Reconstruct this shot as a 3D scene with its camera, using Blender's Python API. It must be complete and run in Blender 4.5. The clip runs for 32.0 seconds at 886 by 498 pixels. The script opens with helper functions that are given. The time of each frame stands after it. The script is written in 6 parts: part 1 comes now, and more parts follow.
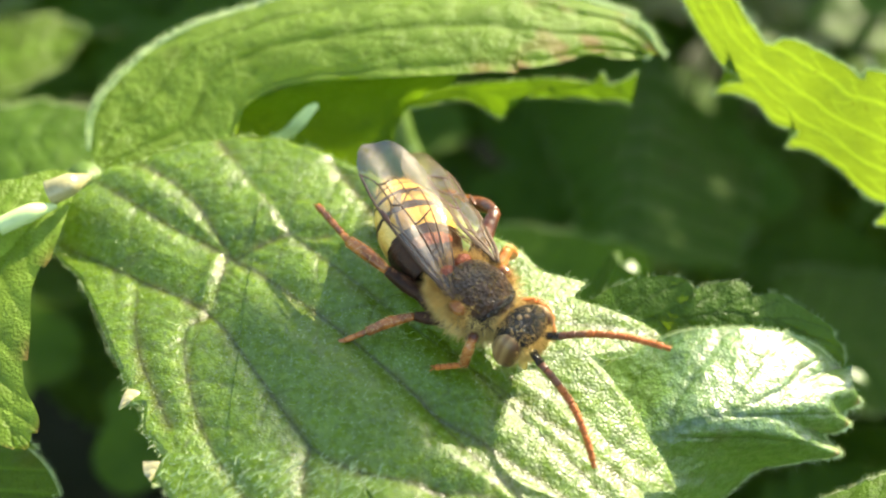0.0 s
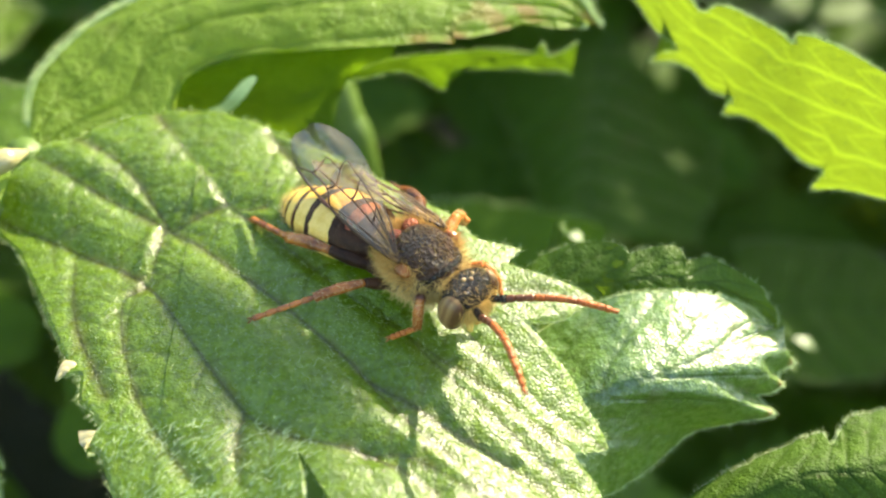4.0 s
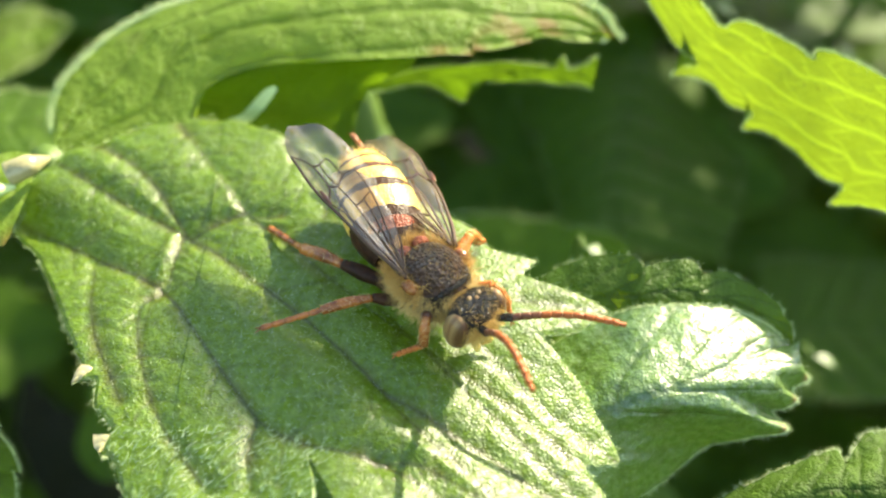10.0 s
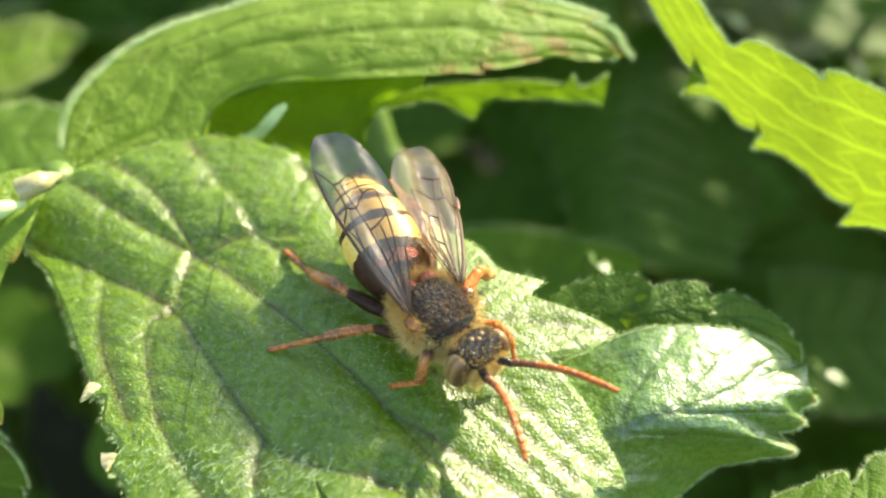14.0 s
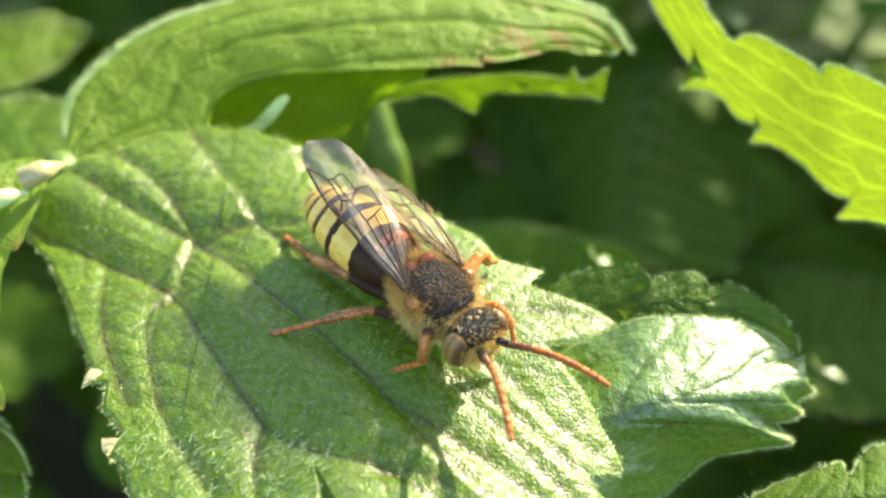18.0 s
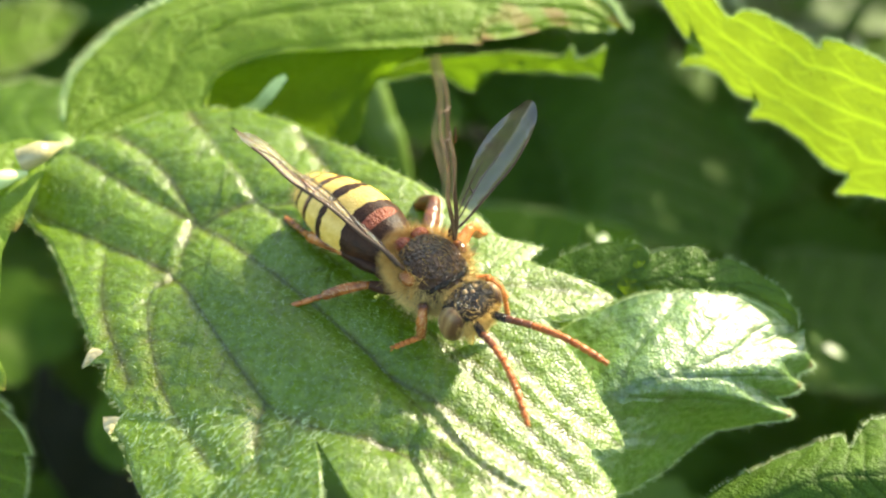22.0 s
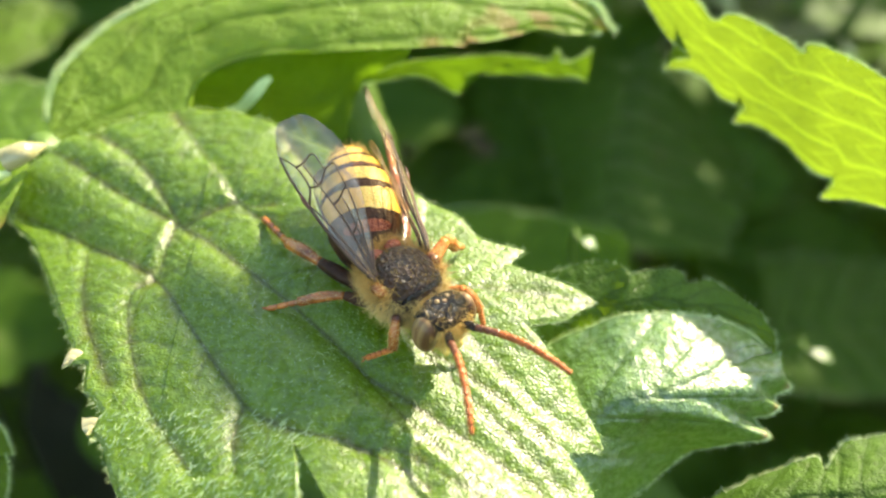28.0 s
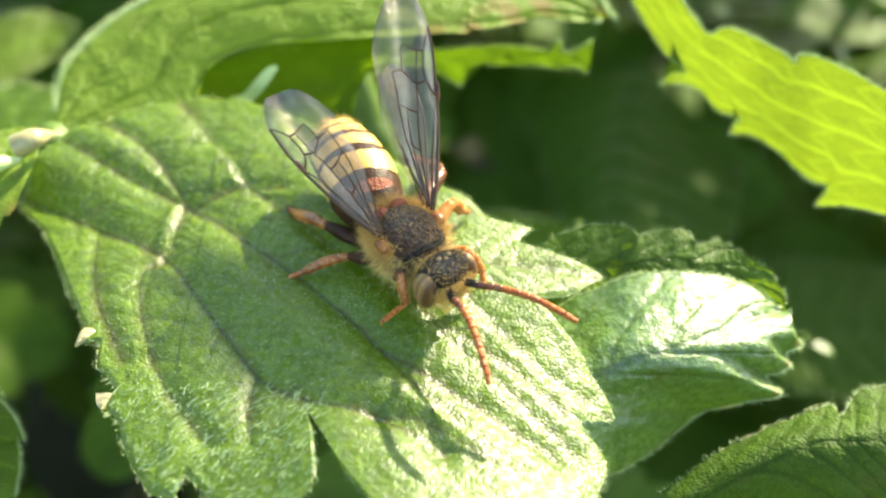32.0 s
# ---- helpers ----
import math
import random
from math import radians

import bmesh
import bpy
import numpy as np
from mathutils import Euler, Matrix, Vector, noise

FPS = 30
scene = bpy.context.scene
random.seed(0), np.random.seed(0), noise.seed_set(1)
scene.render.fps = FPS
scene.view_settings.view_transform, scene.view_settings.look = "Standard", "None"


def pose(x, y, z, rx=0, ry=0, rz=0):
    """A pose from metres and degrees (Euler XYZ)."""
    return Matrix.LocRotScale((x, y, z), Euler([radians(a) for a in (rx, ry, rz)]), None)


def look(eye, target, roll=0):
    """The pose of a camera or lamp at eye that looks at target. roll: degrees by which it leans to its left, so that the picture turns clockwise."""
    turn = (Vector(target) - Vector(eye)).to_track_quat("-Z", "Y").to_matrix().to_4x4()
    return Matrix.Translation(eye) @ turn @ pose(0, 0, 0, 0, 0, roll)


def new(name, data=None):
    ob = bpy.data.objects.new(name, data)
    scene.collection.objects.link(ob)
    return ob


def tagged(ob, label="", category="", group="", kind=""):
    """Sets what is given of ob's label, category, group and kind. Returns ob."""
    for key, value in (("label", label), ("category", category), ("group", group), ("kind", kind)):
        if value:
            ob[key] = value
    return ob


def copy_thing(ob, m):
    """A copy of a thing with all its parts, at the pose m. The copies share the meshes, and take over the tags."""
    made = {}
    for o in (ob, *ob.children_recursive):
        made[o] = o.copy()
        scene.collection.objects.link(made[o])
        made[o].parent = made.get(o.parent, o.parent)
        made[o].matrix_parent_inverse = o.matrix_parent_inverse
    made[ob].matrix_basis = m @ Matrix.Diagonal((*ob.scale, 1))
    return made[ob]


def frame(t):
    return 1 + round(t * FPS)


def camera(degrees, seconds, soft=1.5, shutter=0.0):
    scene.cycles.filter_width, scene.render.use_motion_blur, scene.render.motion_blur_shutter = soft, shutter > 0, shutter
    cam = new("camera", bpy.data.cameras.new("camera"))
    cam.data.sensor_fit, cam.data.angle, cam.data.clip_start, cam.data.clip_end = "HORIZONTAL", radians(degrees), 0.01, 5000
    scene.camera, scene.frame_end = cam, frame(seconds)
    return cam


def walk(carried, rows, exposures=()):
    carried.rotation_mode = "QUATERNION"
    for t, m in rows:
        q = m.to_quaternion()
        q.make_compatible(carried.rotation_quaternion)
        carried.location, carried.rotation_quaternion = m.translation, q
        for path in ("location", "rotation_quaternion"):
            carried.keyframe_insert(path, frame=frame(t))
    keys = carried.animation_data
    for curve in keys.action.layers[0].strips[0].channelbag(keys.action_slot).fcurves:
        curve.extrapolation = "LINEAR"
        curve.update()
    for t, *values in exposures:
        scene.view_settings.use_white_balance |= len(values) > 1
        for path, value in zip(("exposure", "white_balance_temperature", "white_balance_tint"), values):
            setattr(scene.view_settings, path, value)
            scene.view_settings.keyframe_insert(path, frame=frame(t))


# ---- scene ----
cam = camera(36, 32.0, soft=2.2)
PATH = [
    (0, pose(-0.00263, -0.03647, 0.03809, 45.123, -0.396, 0.221)),
    (0.5, pose(-0.00216, -0.03661, 0.03816, 45.105, -0.323, 0.040)),
    (1, pose(-0.00162, -0.03670, 0.03808, 45.095, -0.220, -0.126)),
    (1.5, pose(-0.00146, -0.03716, 0.03816, 44.920, -0.446, -0.296)),
    (2, pose(-0.00138, -0.03731, 0.03780, 44.800, -0.409, -0.561)),
    (2.5, pose(-0.00117, -0.03743, 0.03770, 44.705, -0.319, -0.807)),
    (3, pose(-0.00104, -0.03737, 0.03795, 44.494, -0.222, -0.807)),
    (3.5, pose(-0.00087, -0.03731, 0.03794, 44.524, -0.214, -0.925)),
    (5.5, pose(-0.00028, -0.03738, 0.03763, 44.877, -0.275, -0.342)),
    (6, pose(-0.00003, -0.03752, 0.03753, 44.990, -0.042, -0.031)),
    (6.5, pose(0.00001, -0.03742, 0.03756, 44.880, -0.229, 0.289)),
    (7, pose(-0.00004, -0.03722, 0.03739, 44.939, -0.107, 0.202)),
    (7.5, pose(-0.00038, -0.03707, 0.03738, 45.108, -0.227, 0.167)),
    (8, pose(-0.00020, -0.03742, 0.03770, 45.286, 0.046, 0.271)),
    (8.5, pose(-0.00029, -0.03732, 0.03754, 45.341, -0.213, 0.383)),
    (9, pose(-0.00027, -0.03728, 0.03733, 45.325, -0.286, 0.492)),
    (9.5, pose(-0.00040, -0.03755, 0.03758, 45.340, -0.116, 0.402)),
    (10, pose(-0.00007, -0.03760, 0.03791, 45.241, 0.195, 0.646)),
    (10.5, pose(-0.00019, -0.03755, 0.03767, 45.118, 0.079, 0.574)),
    (11, pose(-0.00037, -0.03765, 0.03723, 45.114, -0.162, 0.538)),
    (11.5, pose(-0.00029, -0.03722, 0.03773, 44.864, -0.128, 0.686)),
    (12, pose(-0.00031, -0.03714, 0.03805, 44.908, -0.034, 0.713)),
    (12.5, pose(-0.00010, -0.03692, 0.03823, 44.977, 0.072, 1.068)),
    (13, pose(-0.00002, -0.03714, 0.03841, 45.294, 0.213, 1.166)),
    (13.5, pose(0.00002, -0.03706, 0.03862, 45.385, 0.230, 1.310)),
    (14, pose(0.00015, -0.03720, 0.03842, 45.375, 0.356, 1.320)),
    (14.5, pose(0.00003, -0.03733, 0.03839, 45.337, 0.197, 1.336)),
    (16.5, pose(-0.00002, -0.03771, 0.03812, 45.442, 0.087, 1.481)),
    (17, pose(0.00002, -0.03770, 0.03818, 45.490, -0.003, 1.525)),
    (17.5, pose(0.00007, -0.03783, 0.03798, 45.585, 0.125, 1.553)),
    (18, pose(0.00026, -0.03792, 0.03816, 45.692, 0.224, 1.571)),
    (18.5, pose(0.00037, -0.03814, 0.03789, 45.693, 0.215, 1.624)),
    (19, pose(0.00036, -0.03807, 0.03782, 45.516, 0.225, 1.583)),
    (19.5, pose(0.00048, -0.03828, 0.03809, 45.559, 0.316, 1.629)),
    (20, pose(0.00033, -0.03818, 0.03802, 45.452, 0.267, 1.511)),
    (20.5, pose(0.00031, -0.03810, 0.03799, 45.370, 0.315, 1.391)),
    (21, pose(0.00032, -0.03807, 0.03782, 45.304, 0.369, 1.326)),
    (21.5, pose(0.00035, -0.03810, 0.03797, 45.195, 0.468, 1.282)),
    (22, pose(0.00021, -0.03824, 0.03788, 45.191, 0.499, 1.188)),
    (22.5, pose(0.00039, -0.03814, 0.03781, 45.060, 0.699, 1.185)),
    (23, pose(0.00043, -0.03817, 0.03805, 44.986, 0.469, 1.177)),
    (23.5, pose(0.00058, -0.03806, 0.03836, 44.961, 0.651, 1.318)),
    (24, pose(0.00067, -0.03814, 0.03831, 44.988, 0.559, 1.255)),
    (24.5, pose(0.00072, -0.03816, 0.03820, 44.971, 0.590, 1.227)),
    (25, pose(0.00068, -0.03820, 0.03827, 45.044, 0.472, 1.220)),
    (25.5, pose(0.00078, -0.03824, 0.03821, 45.240, 0.538, 1.170)),
    (27.5, pose(0.00103, -0.03814, 0.03787, 45.148, 0.733, 1.137)),
    (28, pose(0.00108, -0.03815, 0.03793, 45.208, 0.386, 1.527)),
    (28.5, pose(0.00111, -0.03831, 0.03827, 45.120, 0.486, 1.438)),
    (29, pose(0.00069, -0.03817, 0.03848, 45.311, 0.665, 1.288)),
    (29.5, pose(0.00089, -0.03832, 0.03820, 45.560, 0.649, 1.370)),
    (30, pose(0.00105, -0.03843, 0.03769, 45.736, 0.640, 1.505)),
    (30.5, pose(0.00158, -0.03828, 0.03768, 45.683, 0.566, 2.017)),
    (31, pose(0.00134, -0.03827, 0.03732, 45.794, 0.428, 1.801)),
    (31.5, pose(0.00107, -0.03953, 0.03676, 46.077, -1.663, 2.179)),
    (32, pose(0.00031, -0.04035, 0.03637, 47.107, 0.599, 0.632)),
]
walk(cam, PATH, [(0, 1.70, 7500, 3), (12, 1.72, 7500, 3), (22, 1.76, 7500, 3), (32, 1.79, 7500, 3)])

# focus lies on the insect; the plants behind it blur
cam.data.dof.use_dof = True
cam.data.dof.focus_distance = 0.0495
cam.data.dof.aperture_fstop = 44.0

# ---------------------------------------------------------------- light
SUN_DIR = Vector((0.54, 0.62, 0.54)).normalized()
world = bpy.data.worlds.new("sky")
scene.world = world
world.use_nodes = True
wn = world.node_tree
sky = wn.nodes.new("ShaderNodeTexSky")
sky.sky_type = "NISHITA"
sky.sun_disc = False
sky.sun_elevation = math.asin(SUN_DIR.z)
sky.sun_rotation = math.atan2(SUN_DIR.x, SUN_DIR.y)
wn.links.new(sky.outputs[0], wn.nodes["Background"].inputs[0])
wn.nodes["Background"].inputs[1].default_value = 0.155
sun = new("sun", bpy.data.lights.new("sun", "SUN"))
sun.data.energy = 5.0
sun.data.angle = radians(0.6)
sun.data.color = (1.0, 0.93, 0.78)
sun.matrix_world = look(SUN_DIR * 0.5, (0, 0, 0))

MM = 0.001


# ---------------------------------------------------------------- materials
class Mat:
    """A small wrapper that keeps node code short."""

    def __init__(self, name):
        self.m = bpy.data.materials.new(name)
        self.m.use_nodes = True
        self.t = self.m.node_tree
        self.b = self.t.nodes["Principled BSDF"]
        self.out = self.t.nodes["Material Output"]

    def n(self, kind, **kw):
        node = self.t.nodes.new(kind)
        for key, value in kw.items():
            node.inputs[key].default_value = value
        return node

    def link(self, a, b):
        self.t.links.new(a, b)

    def coords(self):
        return self.n("ShaderNodeTexCoord").outputs["Object"]

    def noise(self, scale, detail=3.0, rough=0.6, vec=None):
        nd = self.n("ShaderNodeTexNoise", Scale=scale, Detail=detail, Roughness=rough)
        self.link(vec or self.coords(), nd.inputs["Vector"])
        return nd.outputs[0]

    def cells(self, scale, feature="F1", vec=None):
        nd = self.n("ShaderNodeTexVoronoi", Scale=scale)
        nd.feature = feature
        self.link(vec or self.coords(), nd.inputs["Vector"])
        return nd.outputs["Distance"]

    def ramp(self, fac, *stops):
        nd = self.n("ShaderNodeValToRGB")
        el = nd.color_ramp.elements
        while len(el) < len(stops):
            el.new(0.5)
        for e, (p, c) in zip(el, stops):
            e.position, e.color = p, (*c, 1)
        self.link(fac, nd.inputs[0])
        return nd.outputs[0]

    def mix(self, fac, a, b, mode="MIX"):
        nd = self.t.nodes.new("ShaderNodeMix")
        nd.data_type, nd.blend_type = "RGBA", mode
        for sock, v in ((nd.inputs[0], fac), (nd.inputs[6], a), (nd.inputs[7], b)):
            if isinstance(v, (int, float)):
                sock.default_value = v
            elif isinstance(v, tuple):
                sock.default_value = (*v, 1)
            else:
                self.link(v, sock)
        return nd.outputs[2]

    def math(self, op, a, b=0.0):
        nd = self.t.nodes.new("ShaderNodeMath")
        nd.operation = op
        for sock, v in zip(nd.inputs, (a, b)):
            if isinstance(v, (int, float)):
                sock.default_value = v
            else:
                self.link(v, sock)
        return nd.outputs[0]

    def attr(self, name):
        nd = self.t.nodes.new("ShaderNodeAttribute")
        nd.attribute_name = name
        return nd.outputs["Fac"]

    def bump(self, height, distance, strength=1.0, under=None):
        nd = self.n("ShaderNodeBump", Strength=strength, Distance=distance)
        self.link(height, nd.inputs["Height"])
        if under:
            self.link(under, nd.inputs["Normal"])
        return nd.outputs[0]

    def base(self, colour, rough=0.5, normal=None, spec=0.5):
        for key, v in (("Base Color", colour), ("Roughness", rough), ("Specular IOR Level", spec)):
            if isinstance(v, tuple):
                self.b.inputs[key].default_value = (*v, 1)
            elif isinstance(v, (int, float)):
                self.b.inputs[key].default_value = v
            else:
                self.link(v, self.b.inputs[key])
        if normal:
            self.link(normal, self.b.inputs["Normal"])
        return self

    def translucent(self, colour, share, normal=None):
        tr = self.t.nodes.new("ShaderNodeBsdfTranslucent")
        if isinstance(colour, tuple):
            tr.inputs[0].default_value = (*colour, 1)
        else:
            self.link(colour, tr.inputs[0])
        if normal:
            self.link(normal, tr.inputs["Normal"])
        mx = self.t.nodes.new("ShaderNodeMixShader")
        mx.inputs[0].default_value = share
        self.link(self.b.outputs[0], mx.inputs[1])
        self.link(tr.outputs[0], mx.inputs[2])
        self.link(mx.outputs[0], self.out.inputs[0])
        return self


def leaf_material(name, dark, light, glow, share, rough, gloss, vein_tone=0.45, grain_share=0.5, relief=1.0, wax=0.0, blotch=0.3):
    """Hairy, puckered leaf skin: mottled green with fine pale dots; light passes through it."""
    k = Mat(name)
    co = k.coords()
    broad = k.noise(150, 4, 0.6, co)
    fine = k.noise(3200, 3, 0.65, co)
    grain = k.cells(8500, "F1", co)
    vein = k.attr("vein")
    col = k.ramp(broad, (0.3, dark), (0.72, light))
    mottle = k.ramp(k.noise(1100, 3, 0.6, co), (0.36, (0.75, 0.75, 0.75)), (0.58, (0, 0, 0)))
    col = k.mix(mottle, col, tuple(c * 0.62 for c in dark))
    col = k.mix(k.math("MULTIPLY", fine, 0.5), col, light)
    blister = k.ramp(k.noise(2900, 2, 0.5, co), (0.50, (0, 0, 0)), (0.66, (0.6 * blotch,) * 3))
    col = k.mix(blister, col, (light[0] * 1.45, light[1] * 1.25, light[2] * 1.3))
    hollow = k.ramp(k.noise(3700, 2, 0.5, co), (0.34, (0.7 * blotch,) * 3), (0.46, (0, 0, 0)))
    col = k.mix(hollow, col, tuple(c * 0.5 for c in dark))
    pale = tuple(min(1, c * 1.9 + 0.015) for c in light)
    col = k.mix(k.ramp(grain, (0.0, (grain_share,) * 3), (0.38, (0, 0, 0))), col, pale)
    stain = k.math("MULTIPLY", k.attr("halo"), k.ramp(k.noise(700, 3, 0.6, co), (0.42, (0, 0, 0)), (0.62, (0.75, 0.75, 0.75))))
    col = k.mix(stain, col, (0.095, 0.080, 0.012))
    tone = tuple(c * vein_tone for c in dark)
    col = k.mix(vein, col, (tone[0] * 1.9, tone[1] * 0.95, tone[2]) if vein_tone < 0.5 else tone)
    spots = k.noise(420, 2, 0.5, co)
    col = k.mix(k.ramp(spots, (0.66, (0, 0, 0)), (0.76, (0.45, 0.45, 0.45))), col, (0.10, 0.085, 0.02))
    specks = k.noise(2300, 2, 0.5, co)
    col = k.mix(k.ramp(specks, (0.69, (0, 0, 0)), (0.74, (0.7, 0.7, 0.7))), col, (0.045, 0.035, 0.012))
    col = k.mix(k.attr("tip"), col, (0.24, 0.115, 0.04))
    domes = k.math("SUBTRACT", 1.0, k.cells(4300, "SMOOTH_F1", co))
    nrm = k.bump(domes, 0.00005, min(1.0, 0.8 * relief))
    nrm = k.bump(k.math("SUBTRACT", 1.0, grain), 0.00004, min(1.0, 0.9 * relief), nrm)
    nrm = k.bump(fine, 0.00006, 0.5 * relief, nrm)
    k.base(col, k.ramp(fine, (0.3, (rough - 0.10,) * 3), (0.7, (rough + 0.12,) * 3)), nrm, gloss)
    k.translucent(k.mix(k.math("MULTIPLY", vein, 0.5), glow, tuple(c * (vein_tone + 0.1) for c in glow)), share, nrm)
    if wax:
        # the waxy skin reflects over the whole blade, whatever share passes through
        gl = k.t.nodes.new("ShaderNodeBsdfGlossy")
        k.link(k.ramp(k.noise(3300, 3, 0.6, co), (0.38, (wax * 0.3,) * 3), (0.60, (wax * 1.35,) * 3)), gl.inputs["Color"])
        gl.inputs["Roughness"].default_value = 0.41
        k.link(nrm, gl.inputs["Normal"])
        add = k.t.nodes.new("ShaderNodeAddShader")
        k.link(k.out.inputs[0].links[0].from_socket, add.inputs[0])
        k.link(gl.outputs[0], add.inputs[1])
        k.link(add.outputs[0], k.out.inputs[0])
    return k.m


M_LEAF = leaf_material("leaf_green", (0.070, 0.132, 0.004), (0.120, 0.212, 0.006), (0.33, 0.50, 0.007), 0.40, 0.50, 0.3, 0.30, 0.7, 0.62, 0.036, 1.0)
M_LEAF_SHINY = leaf_material("leaf_silky_green", (0.062, 0.125, 0.013), (0.105, 0.198, 0.026), (0.26, 0.42, 0.025), 0.2, 0.5, 0.4, 0.85, 0.7, 0.6, 0.075)
M_LEAF_MATT = leaf_material("leaf_matt_green", (0.038, 0.082, 0.007), (0.066, 0.128, 0.012), (0.14, 0.25, 0.011), 0.3, 0.6, 0.2, 0.75, 0.8, 1.1)
# paler copy of M_LEAF for the outer lobes, their sunlight put into the colour
M_LEAF_FAR = leaf_material("leaf_sunlit_green", (0.125, 0.205, 0.020), (0.20, 0.305, 0.036), (0.46, 0.64, 0.05), 0.5, 0.5, 0.4, 0.85, 0.8)
M_LEAF_YOUNG = leaf_material("leaf_yellow_green", (0.085, 0.155, 0.012), (0.13, 0.215, 0.020), (0.155, 0.225, 0.014), 0.52, 0.5, 0.3, 2.0, 0.3)
M_LEAF_FLANK = leaf_material("leaf_flank_green", (0.07, 0.14, 0.008), (0.10, 0.18, 0.010), (0.125, 0.22, 0.009), 0.5, 0.55, 0.2, 0.9, 0.2)
M_LEAF_DULL = leaf_material("leaf_dull_green", (0.05, 0.105, 0.010), (0.085, 0.16, 0.016), (0.20, 0.33, 0.014), 0.4, 0.45, 0.3, 0.6, 0.2)
# darker copy for the undergrowth; part of its shade is put into the green
M_LEAF_BACK = leaf_material("leaf_shaded_green", (0.045, 0.104, 0.007), (0.082, 0.158, 0.012), (0.15, 0.27, 0.010), 0.4, 0.5, 0.2, 0.95, 0.2)


def simple(name, a, b, scale, rough, bump=0.0, bscale=None, spec=0.5):
    k = Mat(name)
    co = k.coords()
    f = k.noise(scale, 4, 0.6, co)
    nrm = k.bump(k.noise(bscale or scale * 3, 3, 0.6, co), bump) if bump else None
    k.base(k.ramp(f, (0.3, a), (0.7, b)), rough, nrm, spec)
    return k.m


M_STALK = simple("stalk_green", (0.045, 0.090, 0.008), (0.08, 0.140, 0.014), 300, 0.5, 0.0001)
M_HAIR = simple("plant_hair", (0.38, 0.50, 0.18), (0.60, 0.70, 0.34), 300, 0.5)
M_STIPULE = simple("stipule_tan", (0.22, 0.20, 0.06), (0.50, 0.42, 0.22), 600, 0.3, 0.00005, None, 0.9)
M_SOIL = simple("soil", (0.012, 0.017, 0.006), (0.026, 0.032, 0.010), 60, 0.95, 0.002)


def pitted(name, a, b, scale, depth, rough, spec=0.5):
    """Insect cuticle with punctures."""
    k = Mat(name)
    co = k.coords()
    pit = k.cells(scale, "F1", co)
    f = k.noise(scale * 0.25, 3, 0.6, co)
    nrm = k.bump(pit, depth, 0.9)
    nrm = k.bump(k.noise(scale * 2.2, 2, 0.6, co), depth * 0.4, 0.6, nrm)
    k.base(k.ramp(f, (0.35, a), (0.7, b)), rough, nrm, spec)
    return k.m


M_BLACK = pitted("cuticle_black", (0.010, 0.007, 0.006), (0.036, 0.023, 0.015), 7500, 0.00034, 0.22, 0.55)
M_BAND = pitted("cuticle_band_black", (0.026, 0.012, 0.007), (0.065, 0.028, 0.013), 9000, 0.00002, 0.38, 0.15)
M_THORAX = pitted("cuticle_dark_brown", (0.026, 0.012, 0.007), (0.12, 0.052, 0.022), 7000, 0.00030, 0.30, 0.5)
M_YELLOW = pitted("cuticle_yellow", (0.70, 0.44, 0.08), (0.85, 0.59, 0.16), 9000, 0.00002, 0.36)
M_RED = pitted("cuticle_red_brown", (0.20, 0.032, 0.009), (0.40, 0.085, 0.018), 9000, 0.00006, 0.45)
M_ORANGE = pitted("cuticle_orange", (0.38, 0.11, 0.018), (0.56, 0.18, 0.036), 9000, 0.00003, 0.38, 0.35)
M_FEELER = pitted("cuticle_feeler", (0.30, 0.075, 0.016), (0.47, 0.13, 0.030), 9000, 0.00003, 0.40, 0.35)
M_LEG_RED = pitted("cuticle_leg_red", (0.10, 0.026, 0.009), (0.54, 0.18, 0.036), 4200, 0.00003, 0.26, 0.6)
M_LEG_DARK = pitted("cuticle_leg_dark", (0.05, 0.018, 0.010), (0.20, 0.06, 0.02), 4000, 0.00003, 0.33)
def eye_material():
    """Facetted eye, tan with a broad brown band from top to bottom."""
    k = Mat("eye_banded_tan")
    co = k.coords()
    sep = k.n("ShaderNodeSeparateXYZ")
    k.link(co, sep.inputs[0])
    band = k.math("ADD", k.math("MULTIPLY", sep.outputs[0], 1000.0), k.math("MULTIPLY", k.noise(1500, 2, 0.5, co), 0.12))
    col = k.ramp(band, (0.30, (0.20, 0.12, 0.05)), (0.46, (0.33, 0.21, 0.09)), (0.62, (0.17, 0.085, 0.035)), (0.76, (0.31, 0.19, 0.08)), (0.98, (0.10, 0.045, 0.02)))
    k.base(col, 0.32, k.bump(k.cells(16000, "F1", co), 0.00001, 0.5), 0.35)
    return k.m


M_EYE = eye_material()
M_FUR_PALE = simple("fur_pale_yellow", (0.50, 0.33, 0.10), (0.76, 0.57, 0.21), 900, 0.55)
M_FUR_ORANGE = simple("fur_orange_brown", (0.52, 0.29, 0.07), (0.74, 0.47, 0.14), 900, 0.55)
M_FUR_GOLD = simple("fur_golden", (0.50, 0.30, 0.06), (0.74, 0.50, 0.14), 900, 0.5)
M_VEIN_WING = simple("wing_vein_brown", (0.045, 0.022, 0.012), (0.09, 0.045, 0.02), 900, 0.6)


